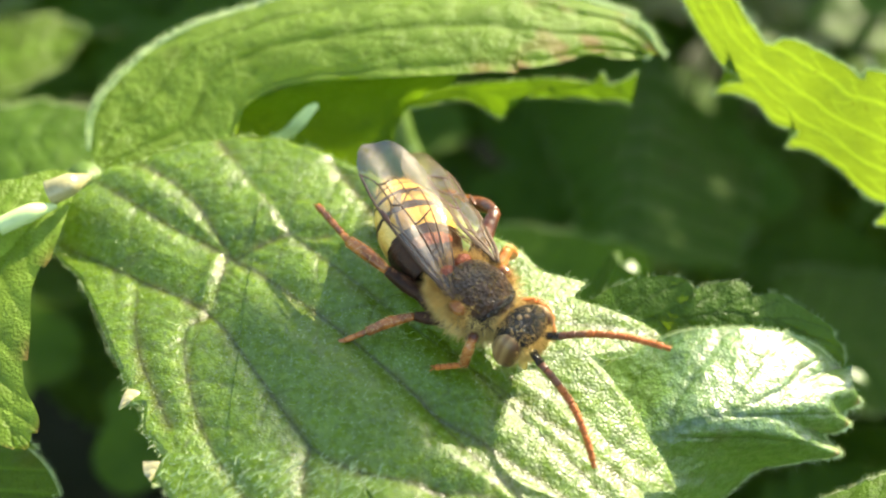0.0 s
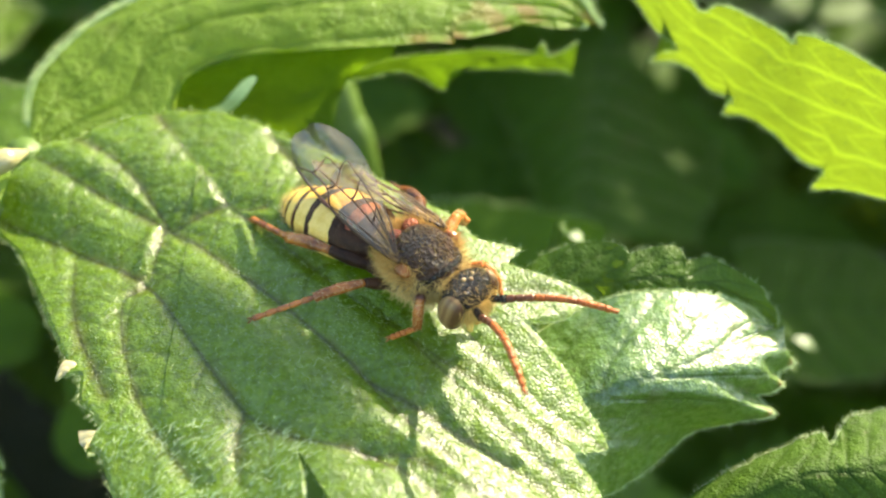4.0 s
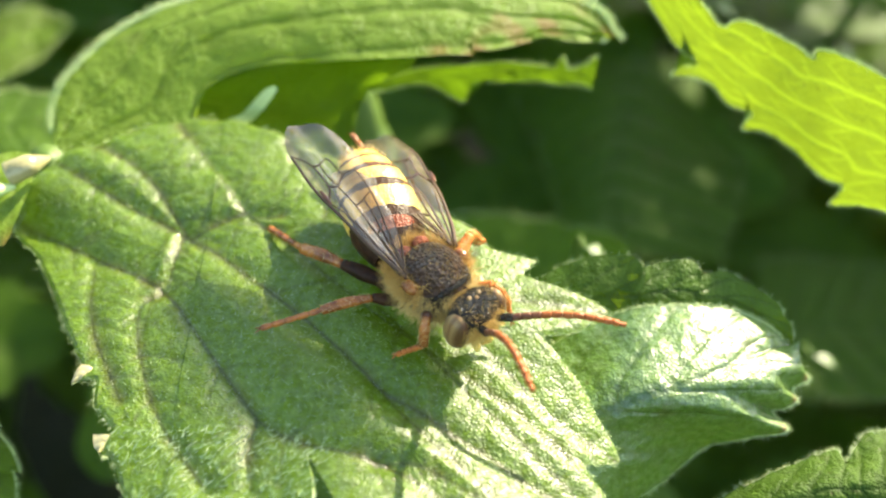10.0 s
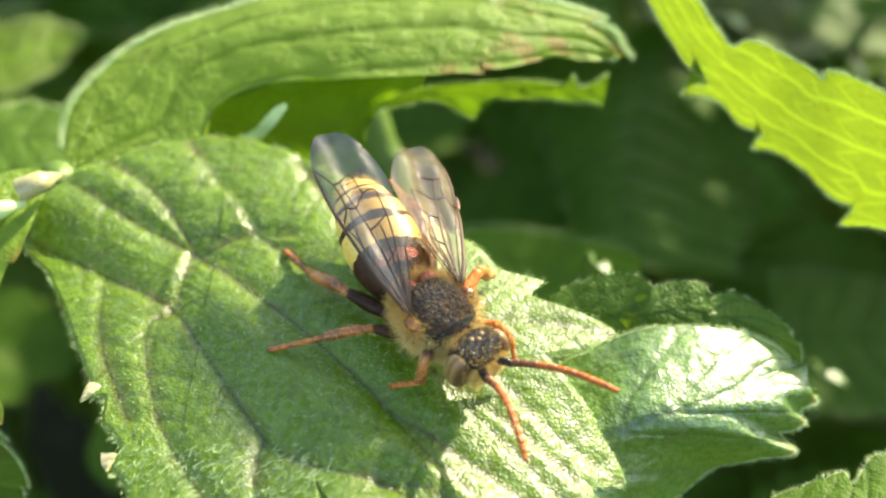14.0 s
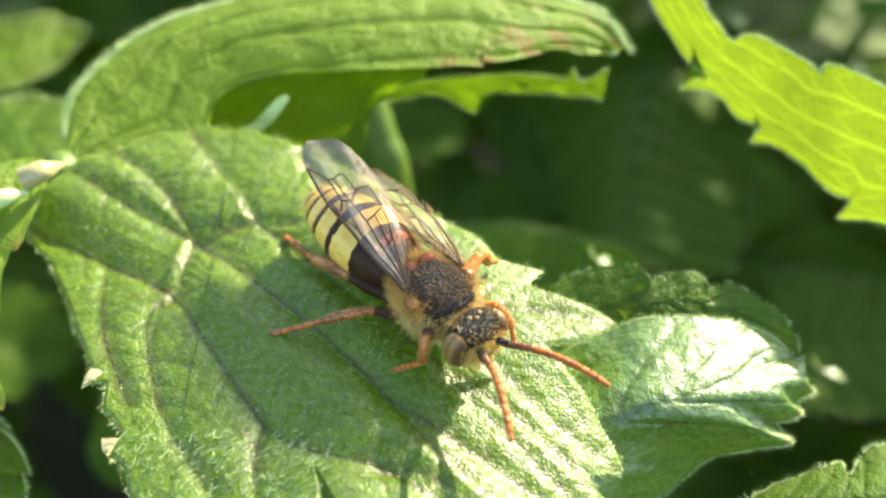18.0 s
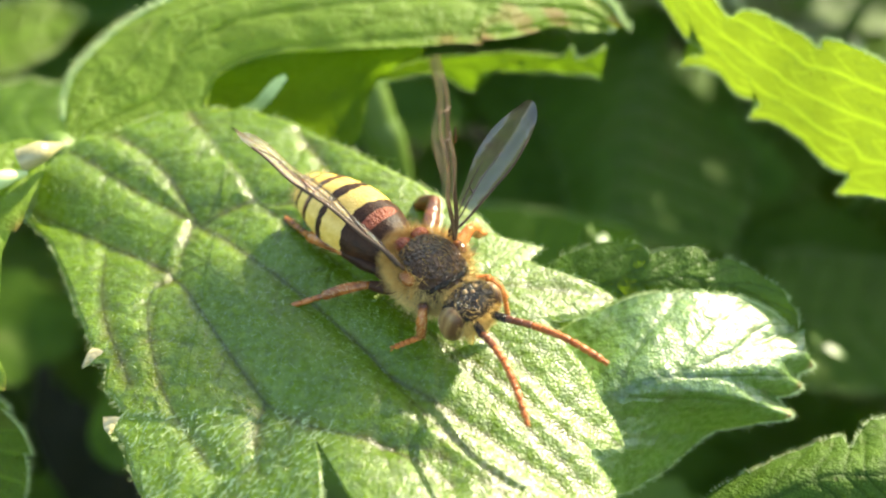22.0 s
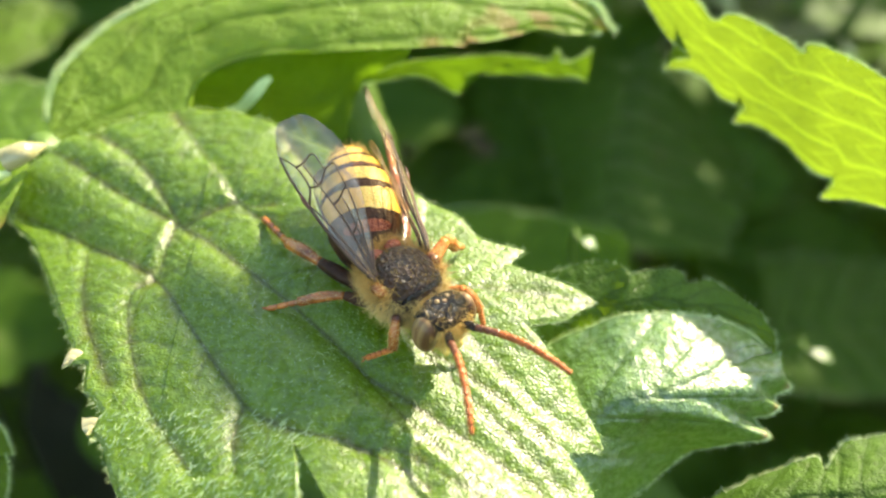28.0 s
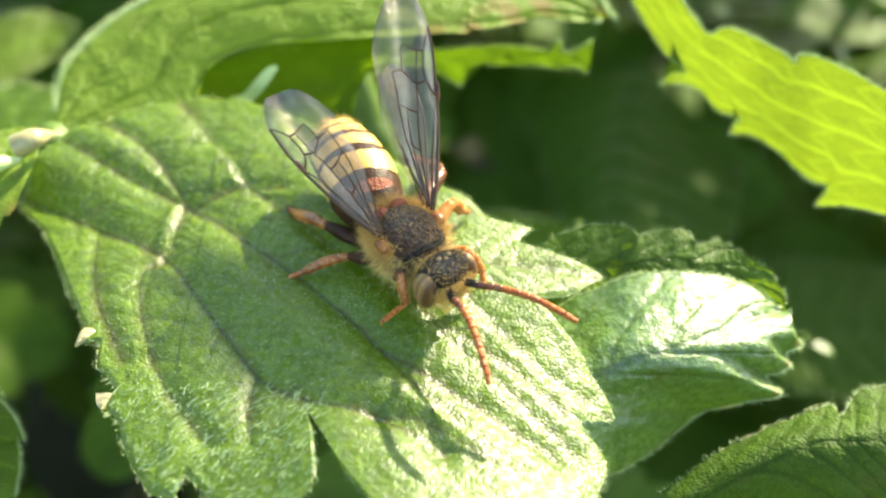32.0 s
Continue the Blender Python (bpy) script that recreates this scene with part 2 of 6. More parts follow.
def wing_material():
    """Clear membrane, smoky towards the tip, with a thin rippled gloss."""
    k = Mat("wing_membrane")
    smoky = k.attr("smoke")
    nrm = k.bump(k.noise(700, 3, 0.6), 0.0003, 0.55)
    # the clear part's pale base colour stands in for its sheen
    k.base(k.mix(smoky, (0.46, 0.36, 0.25), (0.11, 0.08, 0.055)), 0.22, nrm, 0.7)
    clear = k.t.nodes.new("ShaderNodeBsdfTransparent")
    k.link(k.mix(smoky, (0.95, 0.87, 0.74), (0.54, 0.49, 0.42)), clear.inputs[0])
    mx = k.t.nodes.new("ShaderNodeMixShader")
    k.link(k.math("ADD", k.math("MULTIPLY", smoky, 0.28), 0.16), mx.inputs[0])
    k.link(clear.outputs[0], mx.inputs[1])
    k.link(k.b.outputs[0], mx.inputs[2])
    gl = k.t.nodes.new("ShaderNodeBsdfGlossy")
    gl.inputs["Color"].default_value = (0.05, 0.05, 0.05, 1)
    gl.inputs["Roughness"].default_value = 0.15
    k.link(nrm, gl.inputs["Normal"])
    add = k.t.nodes.new("ShaderNodeAddShader")
    k.link(mx.outputs[0], add.inputs[0])
    k.link(gl.outputs[0], add.inputs[1])
    k.link(add.outputs[0], k.out.inputs[0])
    return k.m


M_WING = wing_material()


# ---------------------------------------------------------------- mesh helpers (all in millimetres)
def mesh_from(name, verts, faces, mats, smooth=True, attrs=None, slots=None):
    me = bpy.data.meshes.new(name)
    me.from_pydata((np.asarray(verts, float) * MM).tolist(), [], faces)
    for m in mats if isinstance(mats, (list, tuple)) else [mats]:
        me.materials.append(m)
    if smooth:
        me.polygons.foreach_set("use_smooth", [True] * len(me.polygons))
    if slots is not None:
        me.polygons.foreach_set("material_index", list(slots))
    for key, values in (attrs or {}).items():
        me.attributes.new(key, "FLOAT", "POINT").data.foreach_set("value", np.asarray(values, float).ravel())
    me.update()
    return me


def part(name, me, parent, label=""):
    ob = new(name, me)
    ob.parent = parent
    if label:
        ob["label"] = label
    return ob


def thing(name, label, category, group="", kind="", at=(0, 0, 0)):
    ob = new(name)
    ob.empty_display_size = 0.002
    ob.location = Vector(at) * MM
    return tagged(ob, label, category, group, kind)


def grid_faces(nu, nv, wrap=False):
    f = []
    for i in range(nu - 1):
        for j in range(nv if wrap else nv - 1):
            a, b = i * nv + j, i * nv + (j + 1) % nv
            f.append((a, b, b + nv, a + nv))
    return f


def spline(pts, n):
    """n points along a smooth curve through pts."""
    p = np.asarray(pts, float)
    p = np.vstack([2 * p[0] - p[1], p, 2 * p[-1] - p[-2]])
    u = np.linspace(0, len(p) - 3 - 1e-6, n)
    i = u.astype(int)
    t = (u - i)[:, None]
    a, b, c, d = p[i], p[i + 1], p[i + 2], p[i + 3]
    return 0.5 * (2 * b + (c - a) * t + (2 * a - 5 * b + 4 * c - d) * t**2 + (3 * b - a - 3 * c + d) * t**3)


def tube(pts, radii, sides=10, n=None, caps=True):
    """Verts and faces of a tapered round limb through pts."""
    if n is None:
        n = 4 * len(pts)
    c = spline(pts, n)
    r = np.interp(np.linspace(0, 1, n), np.linspace(0, 1, len(radii)), radii)
    tan = np.gradient(c, axis=0)
    tan /= np.linalg.norm(tan, axis=1)[:, None] + 1e-9
    ref = np.array([0.13, 0.21, 0.97]) if abs(tan[0, 2]) < 0.9 else np.array([0.97, 0.2, 0.1])
    vs = []
    for q, t, rad in zip(c, tan, r):
        s = np.cross(t, ref)
        s /= np.linalg.norm(s)
        w = np.cross(s, t)
        for a in range(sides):
            g = 2 * math.pi * a / sides
            vs.append(q + rad * (math.cos(g) * s + math.sin(g) * w))
    fs = grid_faces(n, sides, True)
    if caps:
        fs += [tuple(range(sides))[::-1], tuple(range((n - 1) * sides, n * sides))]
    return np.array(vs), fs


def joined(pieces):
    vs, fs, k = [], [], 0
    for v, f in pieces:
        vs.append(v)
        fs += [tuple(i + k for i in q) for q in f]
        k += len(v)
    return np.vstack(vs), fs


def ball(centre, semi, nu=14, nv=20, power=1.0):
    vs = []
    for i in range(nu):
        a = math.pi * (i + 0.02) / (nu - 0.96)
        for j in range(nv):
            b = 2 * math.pi * j / nv
            x, y, z = math.cos(a), math.sin(a) * math.cos(b), math.sin(a) * math.sin(b)
            vs.append([centre[0] + semi[0] * x, centre[1] + semi[1] * np.sign(y) * abs(y) ** power, centre[2] + semi[2] * np.sign(z) * abs(z) ** power])
    fs = grid_faces(nu, nv, True)
    fs += [tuple(range(nv))[::-1], tuple(range((nu - 1) * nv, nu * nv))]
    return np.array(vs), fs


def hairs(points, normals, length, width, lean, rng, jitter=0.45):
    """Thin pointed hairs, three-sided at the root, standing on points."""
    n = len(points)
    d = normals + lean + rng.normal(0, jitter, (n, 3))
    d /= np.linalg.norm(d, axis=1)[:, None] + 1e-9
    s = np.cross(d, rng.normal(0, 1, (n, 3)))
    s /= np.linalg.norm(s, axis=1)[:, None] + 1e-9
    w = np.cross(d, s)
    ln = length * rng.uniform(0.55, 1.25, (n, 1))
    bend = rng.normal(0, 0.16, (n, 3)) * ln
    v = np.stack([points + s * width, points - s * width * 0.5 + w * width * 0.8, points - s * width * 0.5 - w * width * 0.8, points + d * ln + bend], 1)
    f = []
    for k in range(0, 4 * n, 4):
        f += [(k, k + 1, k + 3), (k + 1, k + 2, k + 3), (k + 2, k, k + 3)]
    return v.reshape(-1, 3), f


# ---------------------------------------------------------------- ground
def build_ground():
    vs, fs = [(0, 40, 0)], []
    radii = [30, 70, 120, 200, 400, 900, 2500, 8000, 40000, 300000, 2500000]
    for i, r in enumerate(radii):
        for j in range(48):
            a = 2 * math.pi * j / 48
            x, y = r * math.cos(a), 40 + r * math.sin(a)
            z = 5 * noise.noise(Vector((x * 0.02, y * 0.02, 0))) if r < 900 else 0
            vs.append((x, y, z))
    for j in range(48):
        fs.append((0, 1 + j, 1 + (j + 1) % 48))
    for i in range(len(radii) - 1):
        for j in range(48):
            a, b = 1 + i * 48 + j, 1 + i * 48 + (j + 1) % 48
            fs.append((a, a + 48, b + 48, b))
    ob = new("ground", mesh_from("ground", vs, fs, M_SOIL))
    ob.location = (0, 0, -0.088)
    tagged(ob, "dark damp soil under dense low foliage", "ground", kind="structure")


build_ground()


# ---------------------------------------------------------------- leaves
def segments_distance(p, lines, finer=6):
    """Distance of each point to the nearest of several polylines, in the plane."""
    best = np.full(len(p), 1e9)
    for line in lines:
        q = spline(line, finer * len(line))
        for a, b in zip(q[:-1], q[1:]):
            ab = b - a
            t = np.clip(((p - a) @ ab) / (ab @ ab + 1e-12), 0, 1)
            best = np.minimum(best, np.linalg.norm(p - a - t[:, None] * ab, axis=1))
    return best


def ribbon(name, rails, mat, nu=120, nv=40, teeth=(), side_veins=9, slant=0.35, puff=0.16, tipbrown=0.0, lengthwise=0):
    """A leaf lobe spanned by lengthwise rails, with a midrib, slanting side veins, puckered skin and toothed edges.
    teeth: for the first and the last rail the count, phase and depth. lengthwise: number of veins that run along the lobe instead."""
    rows = np.stack([spline(r, nu) for r in rails], 0)
    across = np.linspace(0, 1, nv)
    pts = np.stack([spline(rows[:, i], nv) for i in range(nu)], 0)
    s = np.linspace(0, 1, nu)
    tipped = np.zeros((nu, nv))
    for side, (count, phase, depth, *rest) in zip((0, -1), teeth):
        if not count:
            continue
        begin = rest[0] if rest else 0.0
        saw = (s * count + phase) % 1.0
        cut = depth * (1 - saw**0.6) * np.clip((s - begin) * 8, 0, 1)
        d = pts[:, nv // 2] - pts[:, side]
        d = d / (np.linalg.norm(d, axis=1)[:, None] + 1e-9)
        along = np.gradient(pts[:, side], axis=0)
        along /= np.linalg.norm(along, axis=1)[:, None] + 1e-9
        hook = depth * 0.5 * np.clip((saw - 0.6) / 0.4, 0, 1) * (s > begin)
        for j in range(nv):
            w = across[j] if side == -1 else 1 - across[j]
            w = max(0, (w - 0.6) / 0.4) ** 1.5
            tipped[:, j] = np.maximum(tipped[:, j], np.clip((saw - 0.72) / 0.2, 0, 1) * (s > begin) * w**3)
            pts[:, j] += d * (cut * w)[:, None] + along * (hook * w)[:, None]
    du = np.gradient(pts, axis=0)
    dv = np.gradient(pts, axis=1)
    nrm = np.cross(du, dv)
    nrm /= np.linalg.norm(nrm, axis=2)[..., None] + 1e-9
    if nrm[..., 2].mean() < 0:
        nrm = -nrm
    mid = np.abs(across - 0.5)[None, :] * 2
    if lengthwise:
        q = across[None, :] * lengthwise - s[:, None] * slant
        dist = np.abs(q - np.round(q))
        ridge = np.exp(-((dist / 0.07) ** 2))
        q2 = s[:, None] * side_veins + np.abs((q % 1) - 0.5) * 1.2
        ridge = np.maximum(ridge, 0.45 * np.exp(-(((q2 - np.round(q2)) / 0.07) ** 2)))
    else:
        q = s[:, None] * side_veins - mid * slant * side_veins * 0.35
        dist = np.abs(q - np.round(q))
        ridge = np.exp(-((dist / 0.07) ** 2)) * (1 - 0.5 * mid) + np.exp(-((mid / 0.05) ** 2))
        ridge = np.clip(ridge, 0, 1)
    groove = np.clip(ridge + 0.6 * np.exp(-((dist / 0.2) ** 2)), 0, 1.3)
    pts = pts - nrm * (puff * groove)[..., None]
    lump = np.array([noise.noise(Vector(p) * 0.8) for p in pts.reshape(-1, 3)]).reshape(nu, nv)
    fine = np.array([noise.noise(Vector(p) * 2.3 + Vector((5, 2, 8))) for p in pts.reshape(-1, 3)]).reshape(nu, nv)
    pts = pts + nrm * (0.10 * lump + 0.045 * fine)[..., None]
    tip = np.maximum(np.clip((s - 0.965) * 30, 0, 1)[:, None], tipped) * tipbrown
    return mesh_from(name, pts.reshape(-1, 3), grid_faces(nu, nv), mat, attrs={"vein": ridge, "tip": tip}), pts, nrm


def wither(me, p, spots, reach):
    """Brown, dried points of a blade at the given places."""
    flat = p.reshape(-1, 3)
    dry = np.zeros(len(flat))
    for q in spots:
        dry = np.maximum(dry, np.exp(-((np.linalg.norm(flat - np.array(q), axis=1) / reach) ** 2)))
    me.attributes["tip"].data.foreach_set("value", dry)


# the leaf that carries the insect: a broad puckered lobe with two side lobes
def carrier_height(x, y):
    z = 0.85 - 0.012 * np.maximum(0, -y - 2.2) ** 2 * (1 - 0.75 / (1 + np.exp(-(x + 5) * 0.9))) - 0.040 * np.maximum(0, x + 4) ** 1.8 * (0.62 + 0.38 / (1 + np.exp((y + 4.8) * 0.6)))
    z = z - (0.006 * np.maximum(0, -4 - x) ** 2 + 0.05 * np.maximum(0, -4 - x)) / (1 + np.exp((y - 2.5) * 1.2))
    z = z - 0.005 * np.maximum(0, x + 2.5) ** 1.9 / (1 + np.exp((y + 6.2) * 1.3))
    z = z + 0.30 * np.exp(-((x - 4.6) ** 2 / 10 + (y + 2.6) ** 2 / 7))
    return z + 0.25 * np.exp(-((x + 15) ** 2 + (y - 5) ** 2) / 10)


CENTRE = np.array([-9.5, -1.7])
# lobe tips and hollows round the rim, as bearing and reach from the heart of the blade
RIM_FAR = [(135.4, 9.9), (120.0, 9.5), (104.7, 9.6), (90.9, 9.2), (73.8, 8.4), (57.3, 8.0), (32.1, 8.7), (17.4, 10.4), (10.3, 11.0), (7.8, 12.7), (3.7, 11.9)]
RIM_TIP = [(0.2, 14.6), (-1.4, 15.3), (-6.6, 14.2), (-9.9, 12.8), (-16.3, 14.8), (-22.8, 16.7), (-27.0, 15.7), (-29.8, 17.2), (-36.3, 17.8), (-44.7, 17.9), (-54.1, 16.6), (-59.8, 14.6), (-61.2, 12.0), (-60.7, 8.9)]
RIM_NEAR = [(-63.0, 10.5), (-65.7, 12.0), (-72.7, 12.9), (-78.9, 12.1), (-84.3, 10.9), (-88.1, 10.0), (-89.6, 11.0), (-94.4, 10.7), (-101.7, 9.3), (-107.5, 8.0), (-112.5, 7.9), (-109.8, 7.1), (-124.3, 6.4), (-131.5, 5.5), (-136.7, 6.1), (-141.4, 5.6), (-183.9, 6.3), (-199.2, 7.9), (-203.6, 9.5), (-214.9, 9.8)]
MAIN_VEINS = [
    [(-16.6, 4.8), (-13.7, 2.9), (-10.7, 1.1), (-6.4, -2.9), (-2.9, -6.6), (-0.5, -8.3), (3.5, -10.6)],
    [(-18.0, 2.4), (-14.5, 0.5), (-11.4, -1.6), (-9.3, -4.7), (-7.1, -7.8), (-5.3, -9.1), (-2.7, -9.9), (-0.4, -11.2)],
    [(-15.9, 6.5), (-12.9, 4.2), (-10.7, 1.1)],
]
SIDE_VEINS = [
    [(-11.4, -1.6), (-12.1, -2.7), (-11.6, -5.2), (-10.5, -7.9), (-8.6, -10.6)],
    [(-14.4, 0.0), (-13.8, -3.3), (-12.1, -6.9)],
    [(-7.1, -7.8), (-7.2, -9.3), (-7.0, -10.7)],
    [(-11.0, 1.3), (-11.2, -1.4)],
    [(-11.9, 7.2), (-10.5, 5.1), (-8.5, 2.1), (-7.0, 1.8)],
    [(-8.5, 2.1), (-6.1, -0.4), (-3.4, -3.2), (-0.5, -5.6), (1.9, -7.1), (4.0, -8.7)],
    [(-3.0, -3.2), (-0.1, -6.3), (2.3, -8.5), (4.3, -10.3)],
    [(-0.5, -2.9), (1.5, -5.3), (3.5, -7.2), (5.6, -8.2)],
    [(-2.9, -6.6), (-1.6, -8.3), (0.7, -10.4), (1.8, -11.3)],
    [(-0.1, -2.4), (2.4, -2.3), (5.5, -2.2)],
    [(-7.1, 6.0), (-5.0, 2.7), (-2.2, -0.2)],
    [(-10.7, 1.1), (-9.2, 1.8), (-8.5, 2.1)],
    [(-2.7, -9.9), (-1.2, -10.0), (1.4, -11.4)],
]

# where the skin swells over the edge of a vein, with a steep shiny flank
SWELLINGS = [[(-11.45, 1.2), (-11.5, 0.0), (-11.75, -1.6)], [(-10.0, 4.0), (-9.45, 3.2), (-9.1, 2.3)]]


def net_veins():
    """Short cross veins that divide the fields between the larger ones."""
    rng = np.random.default_rng(41)
    lines = []
    for line in MAIN_VEINS + SIDE_VEINS:
        q = spline(line, 60)
        t = np.gradient(q, axis=0)
        for i in range(6, 56, 11):
            d = t[i] / np.linalg.norm(t[i])
            for sgn in (-1, 1):
                a = sgn * radians(rng.uniform(48, 66))
                w = np.array([d[0] * math.cos(a) - d[1] * math.sin(a), d[0] * math.sin(a) + d[1] * math.cos(a)])
                ln = rng.uniform(1.0, 1.9)
                lines.append([tuple(q[i]), tuple(q[i] + w * ln * 0.5 + d * 0.05), tuple(q[i] + w * ln + d * 0.25)])
    return lines


NET_VEINS = net_veins()


def carrier_surface(x, y):
    """Height of the puckered skin of the carrier blade and how near a vein it is."""
    p = np.stack([np.ravel(x), np.ravel(y)], 1)
    dm = segments_distance(p, MAIN_VEINS)
    ds = segments_distance(p, SIDE_VEINS)
    dn = segments_distance(p, NET_VEINS, 1)
    small = np.where(p[:, 0] > -1, 0.085, np.where(p[:, 0] < -10, 0.10, 0.15))
    puff = 0.15 * (1 - np.exp(-((dm / 0.4) ** 2))) + 0.20 * (1 - np.exp(-((dm / 1.2) ** 2)))
    puff = puff + small * (1 - np.exp(-((ds / 0.35) ** 2))) + 0.6 * small * (1 - np.exp(-((ds / 0.95) ** 2))) + 0.03 * (1 - np.exp(-((dn / 0.16) ** 2)))
    puff = puff + 0.13 * np.exp(-((segments_distance(p, SWELLINGS) / 0.30) ** 2))
    lump = np.array([noise.noise(Vector((a * 0.55, b * 0.55, 3.0))) * 0.08 + noise.noise(Vector((a * 1.9, b * 1.9, 7.0))) * 0.022 for a, b in p])
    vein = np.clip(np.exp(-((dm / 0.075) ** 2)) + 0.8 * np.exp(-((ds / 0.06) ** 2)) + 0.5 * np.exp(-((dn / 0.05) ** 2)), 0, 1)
    halo = np.exp(-((np.minimum(dm, ds) / 0.28) ** 2))
    return carrier_height(p[:, 0], p[:, 1]) - 0.48 + puff + lump, vein, halo


def build_carrier():
    rng = np.random.default_rng(5)
    rim = np.array([(CENTRE[0] + r * math.cos(radians(a)), CENTRE[1] + r * math.sin(radians(a))) for a, r in RIM_FAR + RIM_TIP + RIM_NEAR])
    loop = np.vstack([rim, rim[:1]])
    seg = np.linalg.norm(np.diff(loop, axis=0), axis=1)
    run = np.r_[0, np.cumsum(seg)]
    n = 720
    at = np.linspace(0, run[-1], n, endpoint=False)
    edge = np.stack([np.interp(at, run, loop[:, i]) for i in (0, 1)], 1)
    soft = edge.copy()
    for _ in range(3):
        soft = (np.roll(soft, 1, 0) + 2 * soft + np.roll(soft, -1, 0)) / 4
    edge = soft
    out = edge - CENTRE
    out /= np.linalg.norm(out, axis=1)[:, None]
    edge = edge + out * np.array([0.10 * noise.noise(Vector((a * 0.9, 0, 0))) + 0.05 * noise.noise(Vector((a * 3, 5, 0))) for a in at])[:, None]
    rings = 150
    f = (np.linspace(0.02, 1, rings)) ** 0.85
    xy = CENTRE + f[:, None, None] * (edge - CENTRE)[None]
    z, vein, halo = carrier_surface(xy[..., 0], xy[..., 1])
    pts = np.concatenate([xy.reshape(-1, 2), z[:, None]], 1)
    rimfall = np.repeat(np.clip((f - 0.97) / 0.03, 0, 1), n) * 0.10
    pts[:, 2] -= rimfall
    tip = np.zeros(len(pts))
    for a, r in ((-7.4, 15.3), (-23.6, 17.0), (-109.3, 8.4), (-129, 6.6)):
        c = CENTRE + r * np.array([math.cos(radians(a)), math.sin(radians(a))])
        tip = np.maximum(tip, np.exp(-((np.linalg.norm(pts[:, :2] - c, axis=1) / 0.28) ** 2)))
    faces = grid_faces(rings, n, True) + [tuple(range(n))[::-1]]
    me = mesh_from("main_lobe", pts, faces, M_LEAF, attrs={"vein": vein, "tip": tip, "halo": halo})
    leaf = thing("leaf", "hairy green deeply lobed leaf with puckered veins carrying the bee", "leaf", "leaves")
    part("main_lobe", me, leaf)
    low = [(-5.4, 5.1, 0.1), (-4.6, 4.4, 0.2), (-3.7, 4.0, 0.5), (-2.8, 4.3, 0.9)]
    high = [(-5.2, 5.6, 0.3), (-4.6, 5.0, 0.6), (-3.7, 4.6, 0.8), (-2.8, 4.3, 0.9)]
    me, p, nr = ribbon("tooth", [low, high], M_LEAF_MATT, 40, 14, (), 3, 0.3, 0.03)
    part("tooth", me, leaf)
    for low, high in (
        ([(-13.9, -5.1, -0.4), (-14.0, -5.6, -0.4), (-14.1, -6.0, -0.5)], [(-13.2, -5.5, -0.4), (-13.6, -5.7, -0.4), (-14.1, -6.0, -0.5)]),
        ([(-12.9, -8.2, -0.5), (-12.8, -8.7, -0.5), (-12.5, -9.1, -0.5)], [(-11.8, -8.4, -0.5), (-12.2, -8.8, -0.5), (-12.5, -9.1, -0.5)]),
    ):
        me, p, nr = ribbon("tooth", [low, [tuple((np.array(a) + np.array(b)) / 2 + np.array((0.05, 0, 0.14))) for a, b in zip(low, high)], high], M_STIPULE, 30, 12, (), 3, 0.3, 0.02)
        part("tooth", me, leaf, "pale pointed leaf tooth")
    # bristles along the rim and short hairs on the skin
    outer = pts.reshape(rings, n, 3)[-1]
    pick = rng.integers(0, n, 1500)
    o3 = np.concatenate([out[pick], np.full((1500, 1), 0.15)], 1)
    v1, f1 = hairs(outer[pick] + rng.normal(0, 0.04, (1500, 3)), o3, 0.22, 0.009, np.zeros(3), rng)
    many = 9000
    rel, ahead = edge - CENTRE, np.roll(edge, -1, 0) - CENTRE
    wedge = np.abs(rel[:, 0] * ahead[:, 1] - rel[:, 1] * ahead[:, 0])
    wedge /= wedge.sum()
    spread = np.sqrt(rng.uniform(0.01, 1, many))
    pick = (np.searchsorted(f, spread).clip(0, rings - 1)) * n + rng.choice(n, many, p=wedge)
    v2, f2 = hairs(pts[pick] + rng.normal(0, 0.05, (many, 3)) * [1, 1, 0], np.tile([0, 0, 0.7], (many, 1)), 0.19, 0.010, np.array([0.5, -0.5, 0]), rng)
    # stout bent bristles with swollen feet on the lower lobes
    spread = np.sqrt(rng.uniform(0.3, 0.96, 30000))
    q = pts[np.searchsorted(f, spread).clip(0, rings - 1) * n + rng.choice(n, 30000, p=wedge)]
    q = q[(q[:, 1] < -8.3) & (q[:, 0] < -4.5) & (q[:, 0] > -13.5)][:700]
    v3, f3 = hairs(q, np.tile([0, 0, 0.5], (len(q), 1)), 0.30, 0.026, np.array([0.75, 0.35, 0]), rng, 0.25)
    v, fc = joined([(v1, f1), (v2, f2), (v3, f3)])
    hair = part("leaf_hairs", mesh_from("leaf_hairs", v, fc, M_HAIR, smooth=False), leaf, "fine pale hairs on the leaf")
    hair["kind"] = "stuff"
    # far lobe, arching up behind the insect
    front = [(-16.5, 4.9, 0.3), (-14.0, 6.1, 0.2), (-11.6, 6.9, 0.3), (-10.9, 8.6, 1.6), (-8.7, 9.4, 2.3), (-4.4, 9.2, 2.8), (-1.0, 9.3, 3.0), (1.1, 9.5, 2.9), (3.8, 10.9, 2.7), (6.5, 11.4, 2.3)]
    back = [(-17.2, 6.5, 1.0), (-17.1, 8.1, 1.7), (-16.3, 9.5, 2.3), (-14.5, 11.5, 2.9), (-11.3, 13.1, 3.4), (-5.9, 14.9, 3.7), (-0.8, 15.2, 3.8), (2.9, 14.2, 3.6), (5.9, 13.2, 3.1), (6.9, 11.6, 2.4)]
